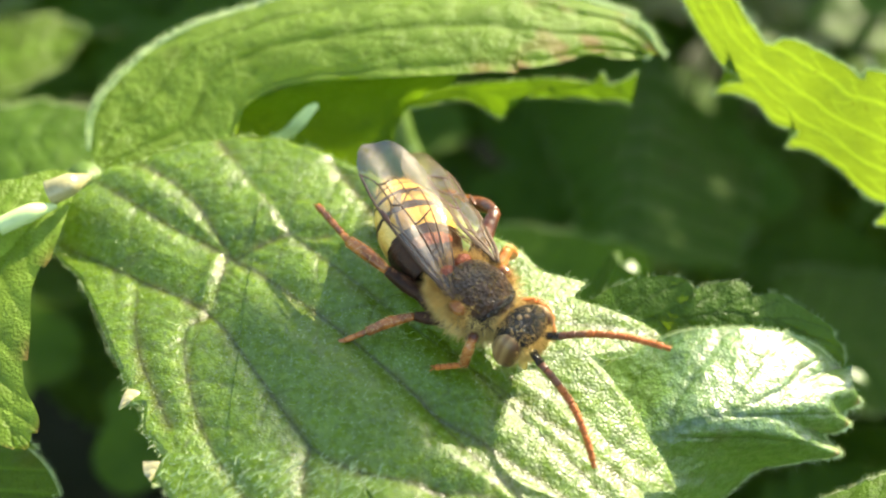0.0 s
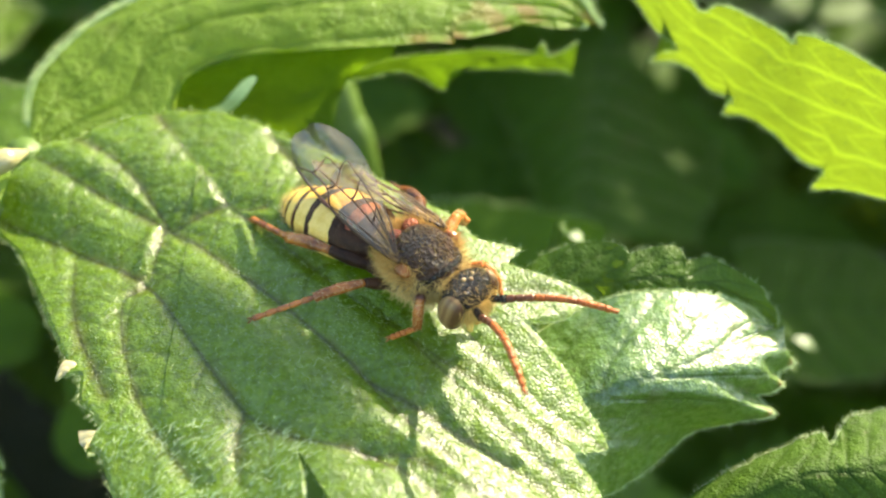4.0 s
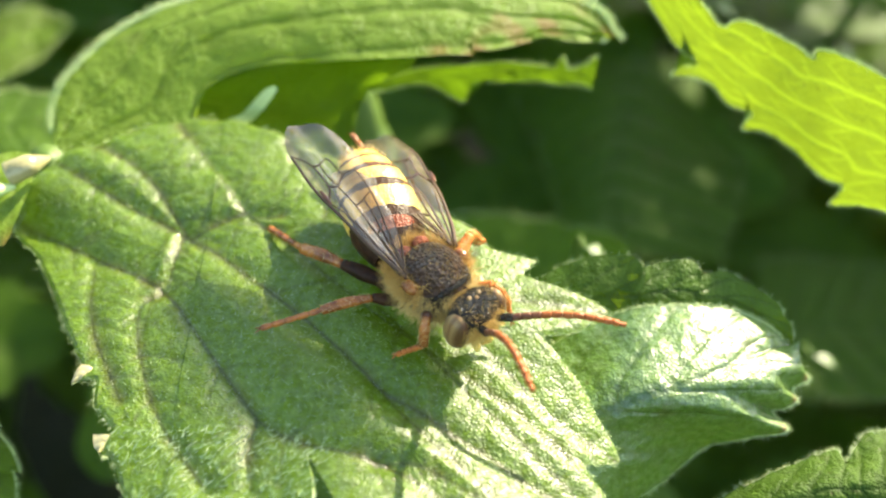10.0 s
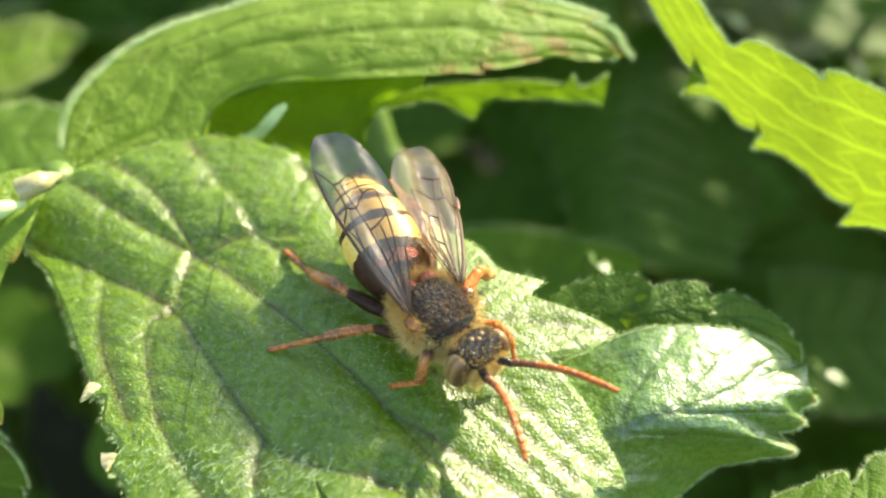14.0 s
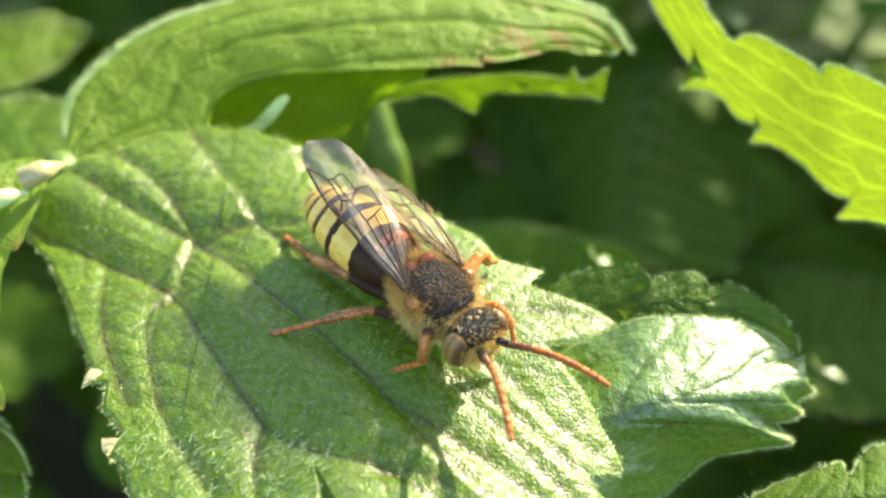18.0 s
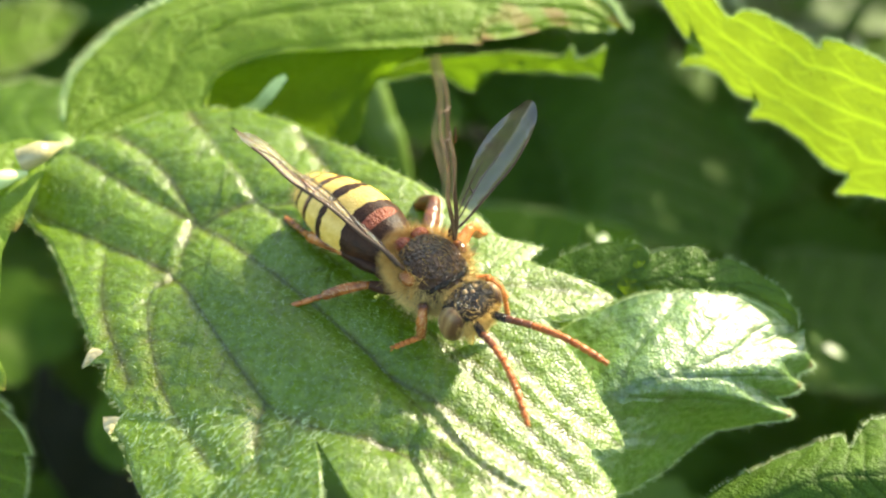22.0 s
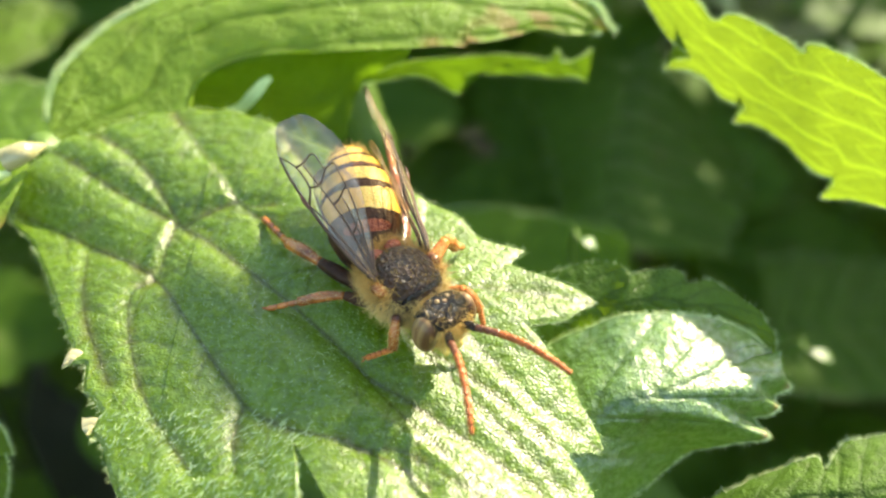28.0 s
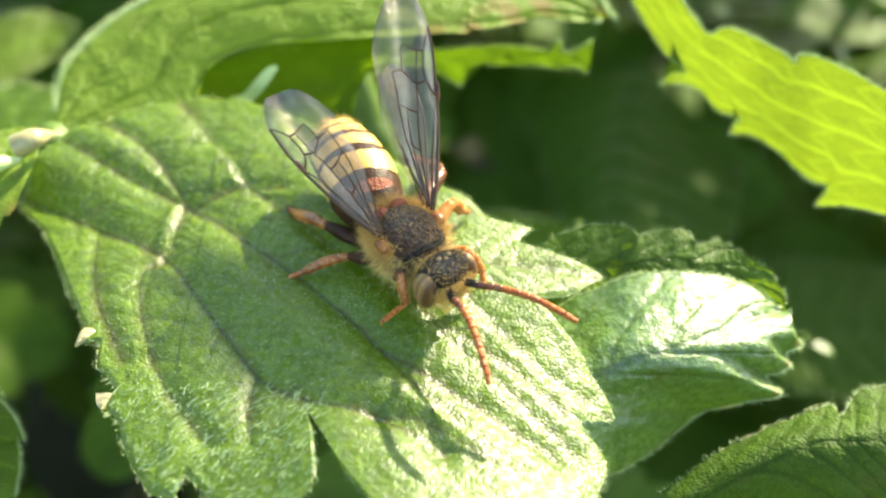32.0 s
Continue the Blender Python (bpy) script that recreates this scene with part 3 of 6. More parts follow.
    mid = [tuple((np.array(a) + np.array(b)) / 2 + np.array((0, 0, 0.5 * math.sin(math.pi * min(1, (i + 0.6) / 9.5))))) for i, (a, b) in enumerate(zip(front, back))]
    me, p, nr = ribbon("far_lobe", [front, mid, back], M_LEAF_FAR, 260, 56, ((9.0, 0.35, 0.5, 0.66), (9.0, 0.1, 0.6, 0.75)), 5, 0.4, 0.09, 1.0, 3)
    # withered patches near its end
    spots = [(-0.9, 9.6, 2.8), (0.7, 9.6, 2.8), (4.2, 11.1, 2.8), (6.5, 11.7, 2.3), (6.3, 12.8, 2.5), (5.2, 12.6, 2.7)]
    dried = np.max([np.exp(-((np.linalg.norm(p.reshape(-1, 3) - np.array(q), axis=1) / 0.42) ** 2)) for q in spots], axis=0)
    blotch = np.array([noise.noise(Vector(q) * 1.1 + Vector((3, 1, 0))) for q in p.reshape(-1, 3)])
    near_end = np.repeat(np.clip((np.linspace(0, 1, 260) - 0.70) / 0.12, 0, 1), 56)
    dry = np.zeros(len(blotch), dtype=np.float32)
    me.attributes["tip"].data.foreach_get("value", dry)
    me.attributes["tip"].data.foreach_set("value", np.maximum(dry, near_end * np.clip((blotch - 0.16) / 0.16, 0, 1) * 0.85 + dried).clip(0, 1))
    part("far_lobe", me, leaf)
    edge_hair(p, nr, leaf, rng, 4500, (1, 1), 0.42)
    # brown-tipped teeth at its end
    for low, high in (
        ([(1.4, 10.0, 2.9), (2.6, 10.4, 2.8), (3.5, 10.9, 2.7), (4.1, 11.3, 2.6)], [(1.6, 11.2, 3.0), (2.7, 11.3, 2.9), (3.6, 11.2, 2.8), (4.1, 11.3, 2.6)]),
        ([(3.6, 11.0, 2.7), (4.7, 11.0, 2.5), (5.7, 11.1, 2.4), (6.6, 11.4, 2.3)], [(3.9, 12.1, 2.8), (5.0, 11.8, 2.7), (5.8, 11.6, 2.5), (6.6, 11.4, 2.3)]),
        ([(3.9, 11.9, 2.8), (4.9, 12.0, 2.7), (5.6, 12.3, 2.6), (6.4, 12.6, 2.5)], [(3.7, 13.1, 3.0), (4.8, 12.9, 2.9), (5.6, 12.7, 2.8), (6.4, 12.6, 2.5)]),
    ):
        me, p, nr = ribbon("tooth", [low, high], M_LEAF_FAR, 40, 12, (), 3, 0.3, 0.03, 0.0)
        me.attributes["tip"].data.foreach_set("value", np.repeat(np.clip((np.linspace(0, 1, 40) - 0.75) / 0.2, 0, 1), 12))
        part("tooth", me, leaf, "leaf tooth with a withered brown tip")
    # its turned-under flank, through which the sun shines
    flank = [(-12.3, 9.6, -0.6), (-11.1, 9.6, -1.2), (-9.7, 9.4, -2.0), (-8.0, 9.1, -2.6), (-6.1, 9.0, -3.0), (-5.0, 9.9, -2.6), (-4.7, 11.1, -1.6), (-3.9, 11.6, -0.4), (-2.1, 11.0, 1.0)]
    rim = [(-12.0, 8.7, 1.0), (-11.0, 9.0, 1.5), (-10.0, 9.2, 1.9), (-8.8, 9.5, 2.2), (-7.5, 9.5, 2.5), (-5.8, 9.5, 2.7), (-4.4, 9.5, 2.8), (-2.9, 9.4, 2.9), (-1.5, 9.4, 3.0)]
    me, p, nr = ribbon("lobe_flank", [rim, [tuple((np.array(a) + np.array(b)) / 2 + np.array((0, 0.6, 0))) for a, b in zip(rim, flank)], flank], M_LEAF_FLANK, 90, 36, (), 6, 0.3, 0.05, 0.0, 2)
    part("lobe_flank", me, leaf, "yellow-green underside lit through")
    # curled tooth: its pale colour stands in for sunlight
    me, p, nr = ribbon("curled_tooth", [[(-10.3, 8.6, -0.1), (-9.5, 8.6, 0.3), (-8.9, 8.6, 1.0), (-8.4, 8.6, 1.6), (-7.9, 8.6, 1.9)], [(-10.1, 8.5, -0.25), (-9.2, 8.4, 0.0), (-8.5, 8.4, 0.7), (-8.1, 8.4, 1.3), (-7.8, 8.5, 1.7)]], M_HAIR, 40, 12, (), 3, 0.3, 0.03)
    part("curled_tooth", me, leaf, "curled leaf tooth coloured pale for the sun on it")
    # side lobe towards the viewer
    right = [(-17.3, 4.4, 1.0), (-17.5, 0.7, 0.8), (-18.0, -0.6, 0.4), (-17.9, -2.8, -0.3), (-17.8, -4.4, -1.0), (-17.2, -5.6, -1.5), (-17.4, -6.5, -2.0)]
    left = [(-18.4, 4.5, 1.2), (-20.5, 2.3, 0.6), (-21.5, -0.2, 0.0), (-21.5, -2.6, -0.6), (-20.7, -4.8, -1.3), (-19.4, -6.2, -1.8), (-17.8, -6.7, -2.1)]
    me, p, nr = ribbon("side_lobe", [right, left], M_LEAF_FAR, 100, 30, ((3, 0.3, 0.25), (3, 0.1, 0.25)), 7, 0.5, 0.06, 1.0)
    part("side_lobe", me, leaf)
    top = [(-21.4, 3.1, 2.0), (-19.6, 3.6, 1.9), (-18.2, 4.3, 1.8), (-17.0, 4.4, 1.4)]
    low = [(-20.6, -1.2, 1.0), (-19.4, 0.2, 1.0), (-18.4, 2.3, 1.1), (-17.2, 4.1, 1.2)]
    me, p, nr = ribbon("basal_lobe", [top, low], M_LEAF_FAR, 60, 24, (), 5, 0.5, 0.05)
    part("basal_lobe", me, leaf)
    v, fc = tube([(-17.9, 2.7, 2.0), (-17.1, 3.0, 2.2), (-16.7, 4.1, 1.6)], [0.5, 0.45, 0.12], 12, 20)
    part("stipule", mesh_from("stipule", v, fc, M_STIPULE), leaf, "pale brownish glossy stipule")
    v, fc = tube([(-19.6, 1.2, 1.6), (-18.4, 1.7, 1.9), (-17.6, 2.3, 1.7)], [0.35, 0.36, 0.10], 12, 20)
    part("stipule", mesh_from("stipule", v, fc, M_HAIR), leaf, "whitish green stipule flap")
    v, fc = tube([(-17.2, 5.2, 0.7), (-18.0, 6.5, -4), (-16, 9, -18), (-8, 16, -50), (-6, 18, -90)], [0.7, 0.6, 0.65, 0.8, 0.9], 10, 40)
    part("leaf_stalk", mesh_from("leaf_stalk", v, fc, M_STALK), leaf, "pale green leaf stalk")
    return leaf


def edge_hair(p, nr, parent, rng, count, sides=(0, 1), length=0.24):
    count *= 2
    nu, nv = p.shape[:2]
    i = rng.integers(0, nu, count)
    side = rng.integers(sides[0], sides[1] + 1, count) * (nv - 1)
    o = p[i, side] - p[i, nv // 2]
    o /= np.linalg.norm(o, axis=1)[:, None] + 1e-9
    v, f = hairs(p[i, side], o, length, 0.010, np.zeros(3), rng)
    ob = part("leaf_hairs", mesh_from("leaf_hairs", v, f, M_HAIR, smooth=False), parent)
    ob["kind"] = "stuff"


build_carrier()
RNG = np.random.default_rng(11)

# the folded leaf beside it, its crest in full sun


def build_folded():
    rear = [(2.7, -0.9, -0.7), (3.6, -0.0, -0.6), (4.4, 0.5, -0.6), (5.2, 0.8, -0.5), (6.1, 0.9, -0.5), (6.9, 0.75, -0.5), (7.2, 0.4, -0.5), (7.35, 0.2, -0.5), (7.6, 0.4, -0.6), (8.3, 0.6, -0.6), (9.1, 0.7, -0.6), (9.5, 0.5, -0.7), (9.7, 0.1, -0.8), (10.5, 0.4, -0.9), (11.1, 0.1, -1.0), (11.8, -0.4, -1.1), (12.5, -1.1, -1.2), (12.7, -1.4, -1.5), (13.0, -1.6, -1.8), (13.1, -1.9, -2.1), (13.0, -2.2, -2.4)]
    crest = [(2.7, -2.8, -2.9), (4.1, -2.0, -2.3), (5.6, -1.6, -1.6), (7.0, -1.5, -1.1), (8.4, -1.5, -0.9), (9.7, -1.4, -1.1), (11.0, -1.4, -1.4), (12.1, -1.7, -1.8), (12.9, -2.1, -2.3)]
    brink = [(3.1, -6.9, -2.8), (4.5, -6.1, -2.3), (5.7, -5.9, -1.8), (6.7, -5.7, -1.4), (7.8, -5.4, -1.2), (9.1, -4.8, -1.2), (10.5, -3.9, -1.4), (11.8, -3.0, -1.8), (13.0, -2.1, -2.3)]
    hem = [(5.0, -7.8, -6.2), (6.3, -7.2, -6.2), (7.6, -6.5, -5.9), (8.8, -5.7, -5.5), (9.8, -5.1, -5.1), (10.9, -5.1, -4.6), (11.8, -5.2, -4.2), (12.6, -5.2, -3.9), (12.4, -4.8, -3.8), (12.1, -4.4, -3.7), (12.7, -4.4, -3.5), (13.1, -4.2, -3.3), (13.0, -3.8, -3.2), (13.3, -3.6, -3.1), (13.6, -3.4, -3.0), (13.4, -3.0, -2.7), (13.0, -2.2, -2.3)]
    leaf = thing("leaf", "folded hairy green leaf with a sunlit silvery crest", "leaf", "leaves")
    rows = 24
    c, b, h = spline(crest, rows), spline(brink, rows), spline(hem, rows * 3)
    upper = [tuple(q) for q in (c + b) / 2 + np.array((0, 0, 0.12))]
    lower = [tuple(q) for q in (spline(brink, rows * 3) + h) / 2 + np.array((0.25, -0.25, 0.35))]
    me, p, nr = ribbon("blade", [crest, upper, brink, lower, hem], M_LEAF_SHINY, 260, 120, (), 4, 0.75, 0.045)
    wither(me, p, ((12.6, -5.2, -3.9), (13.1, -4.2, -3.3), (13.6, -3.4, -3.0)), 0.25)
    part("blade", me, leaf)
    edge_hair(p, nr, leaf, RNG, 1000)
    under = [tuple(q - np.array((0, 0.1, 1.1))) for q in spline(crest, len(rear))]
    me, p, nr = ribbon("rear_lobe", [rear, [tuple((np.array(a) + np.array(b)) / 2 + np.array((0, -0.05, 0.22))) for a, b in zip(rear, under)], under], M_LEAF_DULL, 220, 50, (), 9, 0.45, 0.03, 0.0)
    part("rear_lobe", me, leaf, "matt green rear half of the folded leaf")
    edge_hair(p, nr, leaf, RNG, 180)
    v, fc = tube([(3.0, -4.5, -2.6), (0, -3, -8), (-3, 2, -30), (-4, 4, -90)], [0.5, 0.6, 0.7, 0.8], 10, 30)
    part("leaf_stalk", mesh_from("leaf_stalk", v, fc, M_STALK), leaf)
    return leaf


FOLDED = build_folded()


def build_bright():
    low = [(7.6, 13.3, 4.3), (8.2, 12.7, 3.6), (8.8, 12.2, 2.7), (9.5, 11.5, 2.0), (10.4, 10.8, 1.6), (9.9, 11.2, 1.1), (9.5, 11.4, 0.4), (10.3, 10.8, 0.8), (11.1, 10.2, 0.8), (11.8, 9.6, 0.2), (12.6, 8.8, 0.4), (12.5, 8.9, -0.1), (12.5, 8.9, -0.6), (13.3, 8.3, -0.3), (14.2, 7.6, -0.5), (15.1, 6.8, -1.0), (15.7, 6.2, -1.2), (16.3, 5.7, -1.1), (16.2, 5.8, -1.7), (16.1, 5.8, -2.3), (17.1, 5.1, -1.7), (18.2, 4.2, -1.3), (19.8, 2.8, -0.8)]
    mid = [(8.2, 12.8, 5.0), (9.0, 12.1, 4.0), (9.8, 11.4, 3.0), (10.7, 10.6, 2.5), (11.9, 9.6, 2.0), (13.2, 8.5, 1.7), (14.7, 7.2, 1.5), (16.1, 6.1, 1.6), (17.4, 5.0, 1.8), (19.5, 3.3, 1.9)]
    top = [(8.8, 12.3, 5.6), (9.6, 11.7, 5.2), (10.2, 11.1, 4.6), (10.6, 10.7, 4.2), (11.1, 10.3, 3.8), (11.6, 10.0, 4.3), (12.3, 9.4, 4.5), (13.1, 8.7, 4.5), (13.8, 8.1, 4.4), (14.4, 7.6, 4.1), (14.5, 7.6, 4.5), (15.0, 7.1, 4.8), (15.9, 6.4, 4.8), (16.6, 5.8, 4.7), (17.7, 4.9, 4.5), (19.2, 3.7, 4.2)]
    me, p, nr = ribbon("blade", [low[::-1], mid[::-1], top[::-1]], M_LEAF_YOUNG, 300, 64, (), 7, 0.6, 0.025, 0.5, 4)
    wither(me, p, ((9.5, 11.4, 0.4), (12.5, 8.9, -0.6), (16.1, 5.8, -2.3)), 0.22)
    leaf = thing("leaf", "bright yellow-green toothed leaf lit through from behind", "leaf", "leaves")
    part("blade", me, leaf)
    edge_hair(p, nr, leaf, RNG, 1600)
    v, fc = tube([(19.4, 3.3, 1.9), (24, 3, -3), (30, 8, -30), (30, 10, -90)], [0.5, 0.5, 0.6, 0.8], 10, 30)
    part("leaf_stalk", mesh_from("leaf_stalk", v, fc, M_STALK), leaf)
    return leaf


BRIGHT = build_bright()


def build_low_leaf(name_label, rails, mat, stalk, teeth, veins=8, puff=0.06):
    me, p, nr = ribbon("blade", rails, mat, 150, 44, teeth, veins, 0.5, puff)
    leaf = thing("leaf", name_label, "leaf", "leaves")
    part("blade", me, leaf)
    edge_hair(p, nr, leaf, RNG, 500)
    v, fc = tube(stalk, [0.4, 0.5, 0.6, 0.7], 10, 26)
    part("leaf_stalk", mesh_from("leaf_stalk", v, fc, M_STALK), leaf)
    return leaf


CORNER = build_low_leaf(
    "green serrated leaf below the folded one",
    [
        [(7.8, -8.7, -6.0), (10.9, -6.9, -5.0), (13.1, -6.1, -4.6), (14.4, -5.6, -4.5), (14.8, -6.1, -4.5), (15.8, -4.9, -4.5), (17.5, -4.4, -4.6), (20.3, -4.5, -5.0)],
        [(8.7, -9.4, -6.0), (11.4, -8.6, -4.6), (13.3, -8.0, -4.0), (14.5, -7.9, -3.9), (15.3, -7.9, -3.9), (16.5, -7.6, -3.9), (18.1, -7.2, -4.1), (20.2, -6.8, -4.6)],
        [(10.3, -9.4, -8.0), (12.9, -9.3, -7.0), (14.6, -9.7, -6.0), (15.9, -9.4, -6.0), (16.7, -9.4, -6.0), (18.1, -9.2, -6.0), (19.9, -8.7, -6.0), (21.4, -7.7, -6.0)],
    ],
    M_LEAF_MATT, [(21, -6.5, -5.2), (24, -6, -9), (26, -2, -40), (26, 0, -90)], ((5, 0.3, 0.2), (5, 0, 0.2)), 8)
build_low_leaf(
    "narrow green leaf tip behind the arching lobe",
    [
        [(-4.3, 11.6, -0.4), (-3.3, 11.8, -0.2), (-2.3, 12.1, 0.0), (-0.5, 12.5, -0.0), (1.6, 13.0, -0.2), (3.4, 13.5, -0.6), (4.4, 13.7, -0.9), (4.8, 13.8, -0.5), (5.1, 13.9, -1.2), (5.9, 14.1, -1.1), (6.5, 14.2, -0.7)],
        [(-4.1, 11.6, -0.7), (-3.3, 11.8, -0.8), (-2.2, 12.1, -0.7), (-1.1, 12.4, -1.1), (0.2, 12.7, -2.2), (0.7, 12.8, -1.2), (2.1, 13.2, -1.4), (3.7, 13.6, -1.7), (4.8, 13.8, -2.0), (5.7, 14.0, -2.1), (6.3, 14.2, -2.5)],
    ],
    M_LEAF_FLANK, [(-4.6, 11.6, -0.8), (-8, 13, -6), (-10, 18, -40), (-10, 20, -90)], (), 6)
build_low_leaf(
    "light green leaf below the carrier leaf",
    [
        [(-21.0, -1.7, -6.0), (-19.2, -3.1, -6.0), (-18.0, -4.4, -6.3), (-17.4, -5.9, -6.8), (-17.5, -8.0, -7.5)],
        [(-23.1, -2.7, -6.0), (-23.1, -4.9, -6.0), (-23.0, -6.3, -6.3), (-22.4, -7.5, -6.8), (-19.2, -8.8, -7.5)],
    ],
    M_LEAF_YOUNG, [(-19.5, -8.6, -7.6), (-21, -11, -14), (-24, -10, -40), (-24, -8, -90)], ((3, 0, 0.3), (3, 0.4, 0.3)), 6)


# the foliage underneath and behind: palmate leaves of the same plant, on stalks
def palmate(mat, seed, size=22.0):
    """Five toothed lobes round a heart, with a stalk."""
    rng = np.random.default_rng(seed)
    verts, faces, vein = [], [], []
    k = 0
    for bearing, reach in ((0, 1.0), (52, 0.9), (-52, 0.9), (104, 0.66), (-104, 0.66)):
        b = radians(bearing + rng.uniform(-6, 6))
        ln = size * reach * rng.uniform(0.9, 1.08)
        nu, nv = 40, 13
        s = np.linspace(0, 1, nu)[:, None]
        v = np.linspace(-1, 1, nv)[None]
        w = ln * 0.30 * np.sin(np.pi * np.clip(s * 0.86 + 0.10, 0, 1)) ** 0.75
        saw = 1 - 0.28 * (1 - (s * 6.3 + rng.uniform()) % 1.0) * np.abs(v) ** 3
        x = ln * (s + 0.10 * np.abs(v) * (1 - s))
        y = w * v * saw
        z = -0.10 * ln * s**2 + 0.16 * np.abs(y) - 0.02 * ln * np.abs(np.sin(s * 14 - np.abs(v) * 3)) * (1 - 0.6 * np.abs(v)) + 0 * v
        X, Y = x * math.cos(b) - y * math.sin(b), x * math.sin(b) + y * math.cos(b)
        verts.append(np.stack([X, Y, z + 0 * X], -1).reshape(-1, 3))
        faces += [tuple(i + k for i in q) for q in grid_faces(nu, nv)]
        vein.append((np.exp(-((v / 0.12) ** 2)) + 0 * s).ravel())
        k += nu * nv
    return mesh_from("blade", np.vstack(verts), faces, mat, attrs={"vein": np.concatenate(vein), "tip": np.zeros(k)})


def build_foliage():
    rng = np.random.default_rng(23)
    kinds = []
    for seed, mat in ((1, M_LEAF_BACK), (2, M_LEAF_BACK), (3, M_LEAF_DULL), (4, M_LEAF_BACK)):
        leaf = thing("leaf", "palmate leaf in the undergrowth, green darkened for shade", "leaf", "leaves")
        part("blade", palmate(mat, seed), leaf)
        v, fc = tube([(0, 0, 0), (-2, 0, -6), (-5, 1, -30), (-6, 2, -75)], [0.5, 0.55, 0.7, 0.9], 8, 20)
        part("leaf_stalk", mesh_from("leaf_stalk", v, fc, M_STALK), leaf)
        kinds.append(leaf)
    spots = []
    for row, y in enumerate(np.arange(-45, 150, 13.0)):
        for x in np.arange(-95, 96, 17.0):
            spots.append((x + rng.uniform(-7, 7) + (8 if row % 2 else 0), y + rng.uniform(-6, 6), rng.uniform(-62, -22) if y > -5 else rng.uniform(-62, -34)))
    spots = [q for q in spots if math.hypot(q[0] - 20, q[1] - 26) > 24 or q[2] < -32]
    spots = [q for q in spots if math.hypot(q[0] + 34, q[1] - 28) > 12]
    for i, (x, y, z) in enumerate(spots):
        m = pose(x * MM, y * MM, z * MM, rng.uniform(-28, 28), rng.uniform(-24, 24), rng.uniform(0, 360))
        if i < len(kinds):
            kinds[i].matrix_basis = m
        else:
            copy_thing(kinds[i % len(kinds)], m)


build_foliage()


# an added leaf, out of view, keeps the sun off the carrier's middle
def build_shade_leaf():
    lower = [(-11.3, -2.6), (-10.2, -5.4), (-8.9, -7.4), (-7.0, -8.7), (-5.0, -9.5), (-3.2, -9.0), (-2.4, -8.6)]
    upper = [(-11.2, -2.2), (-10.3, -1.7), (-9.0, -2.0), (-7.2, -3.4), (-5.4, -4.9), (-3.6, -6.6), (-2.3, -8.3)]
    up = SUN_DIR * 140
    rails = [[(x + up.x, y + up.y, 0.3 + up.z) for x, y in r] for r in (lower, upper)]
    me, p, nr = ribbon("blade", rails, M_LEAF_DULL, 140, 30, ((9, 0.2, 0.5), (8, 0.4, 0.5)), 8, 0.5, 0.08)
    leaf = thing("leaf", "unseen toothed leaf added to shade the bee's leaf", "leaf", "leaves")
    part("blade", me, leaf)
    end = rails[0][-1]
    v, fc = tube([(end[0] - 0.3, end[1], end[2]), (end[0] + 90, end[1] + 103.3, end[2] + 90), (193, 216, 196), (212, 221, 100), (216, 223, -90)], [0.25, 0.25, 0.3, 0.6, 0.9], 10, 80)
    part("leaf_stalk", mesh_from("leaf_stalk", v, fc, M_STALK), leaf)


build_shade_leaf()


# low leaves that the sun reaches
SUNLIT = [np.array(q) for q in ((-29.0, 33.0, -14.0), (-25.0, 17.0, -8.0), (-8.0, 9.0, -1.0), (-12.0, 12.0, 2.0))]


def build_shade_foliage():
    """Unseen taller leaves, added behind the bed to keep sun off the undergrowth."""
    rng = np.random.default_rng(67)
    first = None
    for row, y in enumerate(np.arange(14, 100, 15.0)):
        for x in np.arange(-75, 100, 16.0):
            h = rng.uniform(40, 72)
            at = (x + rng.uniform(-5, 5) + (8 if row % 2 else 0) + 1.0 * h, y + rng.uniform(-5, 5) + 1.15 * h, -27 + h)
            m = pose(at[0] * MM, at[1] * MM, at[2] * MM, rng.uniform(-18, 18), rng.uniform(-18, 18), rng.uniform(0, 360))
            if rng.uniform() < 0.12 or any(np.linalg.norm(np.cross(np.array(at) - q, SUN_DIR)) < 17 for q in SUNLIT):
                continue
            if first is None:
                first = thing("leaf", "unseen tall palmate leaf added to shade the undergrowth", "leaf", "leaves")
                part("blade", palmate(M_LEAF_DULL, 9, 19.0), first)
                v, fc = tube([(0, 0, 0), (-2, 0, -8), (-5, 1, -60), (-6, 2, -165)], [0.5, 0.55, 0.8, 1.1], 8, 20)
                part("leaf_stalk", mesh_from("leaf_stalk", v, fc, M_STALK), first)
                first.matrix_basis = m
            else:
                copy_thing(first, m)


build_shade_foliage()

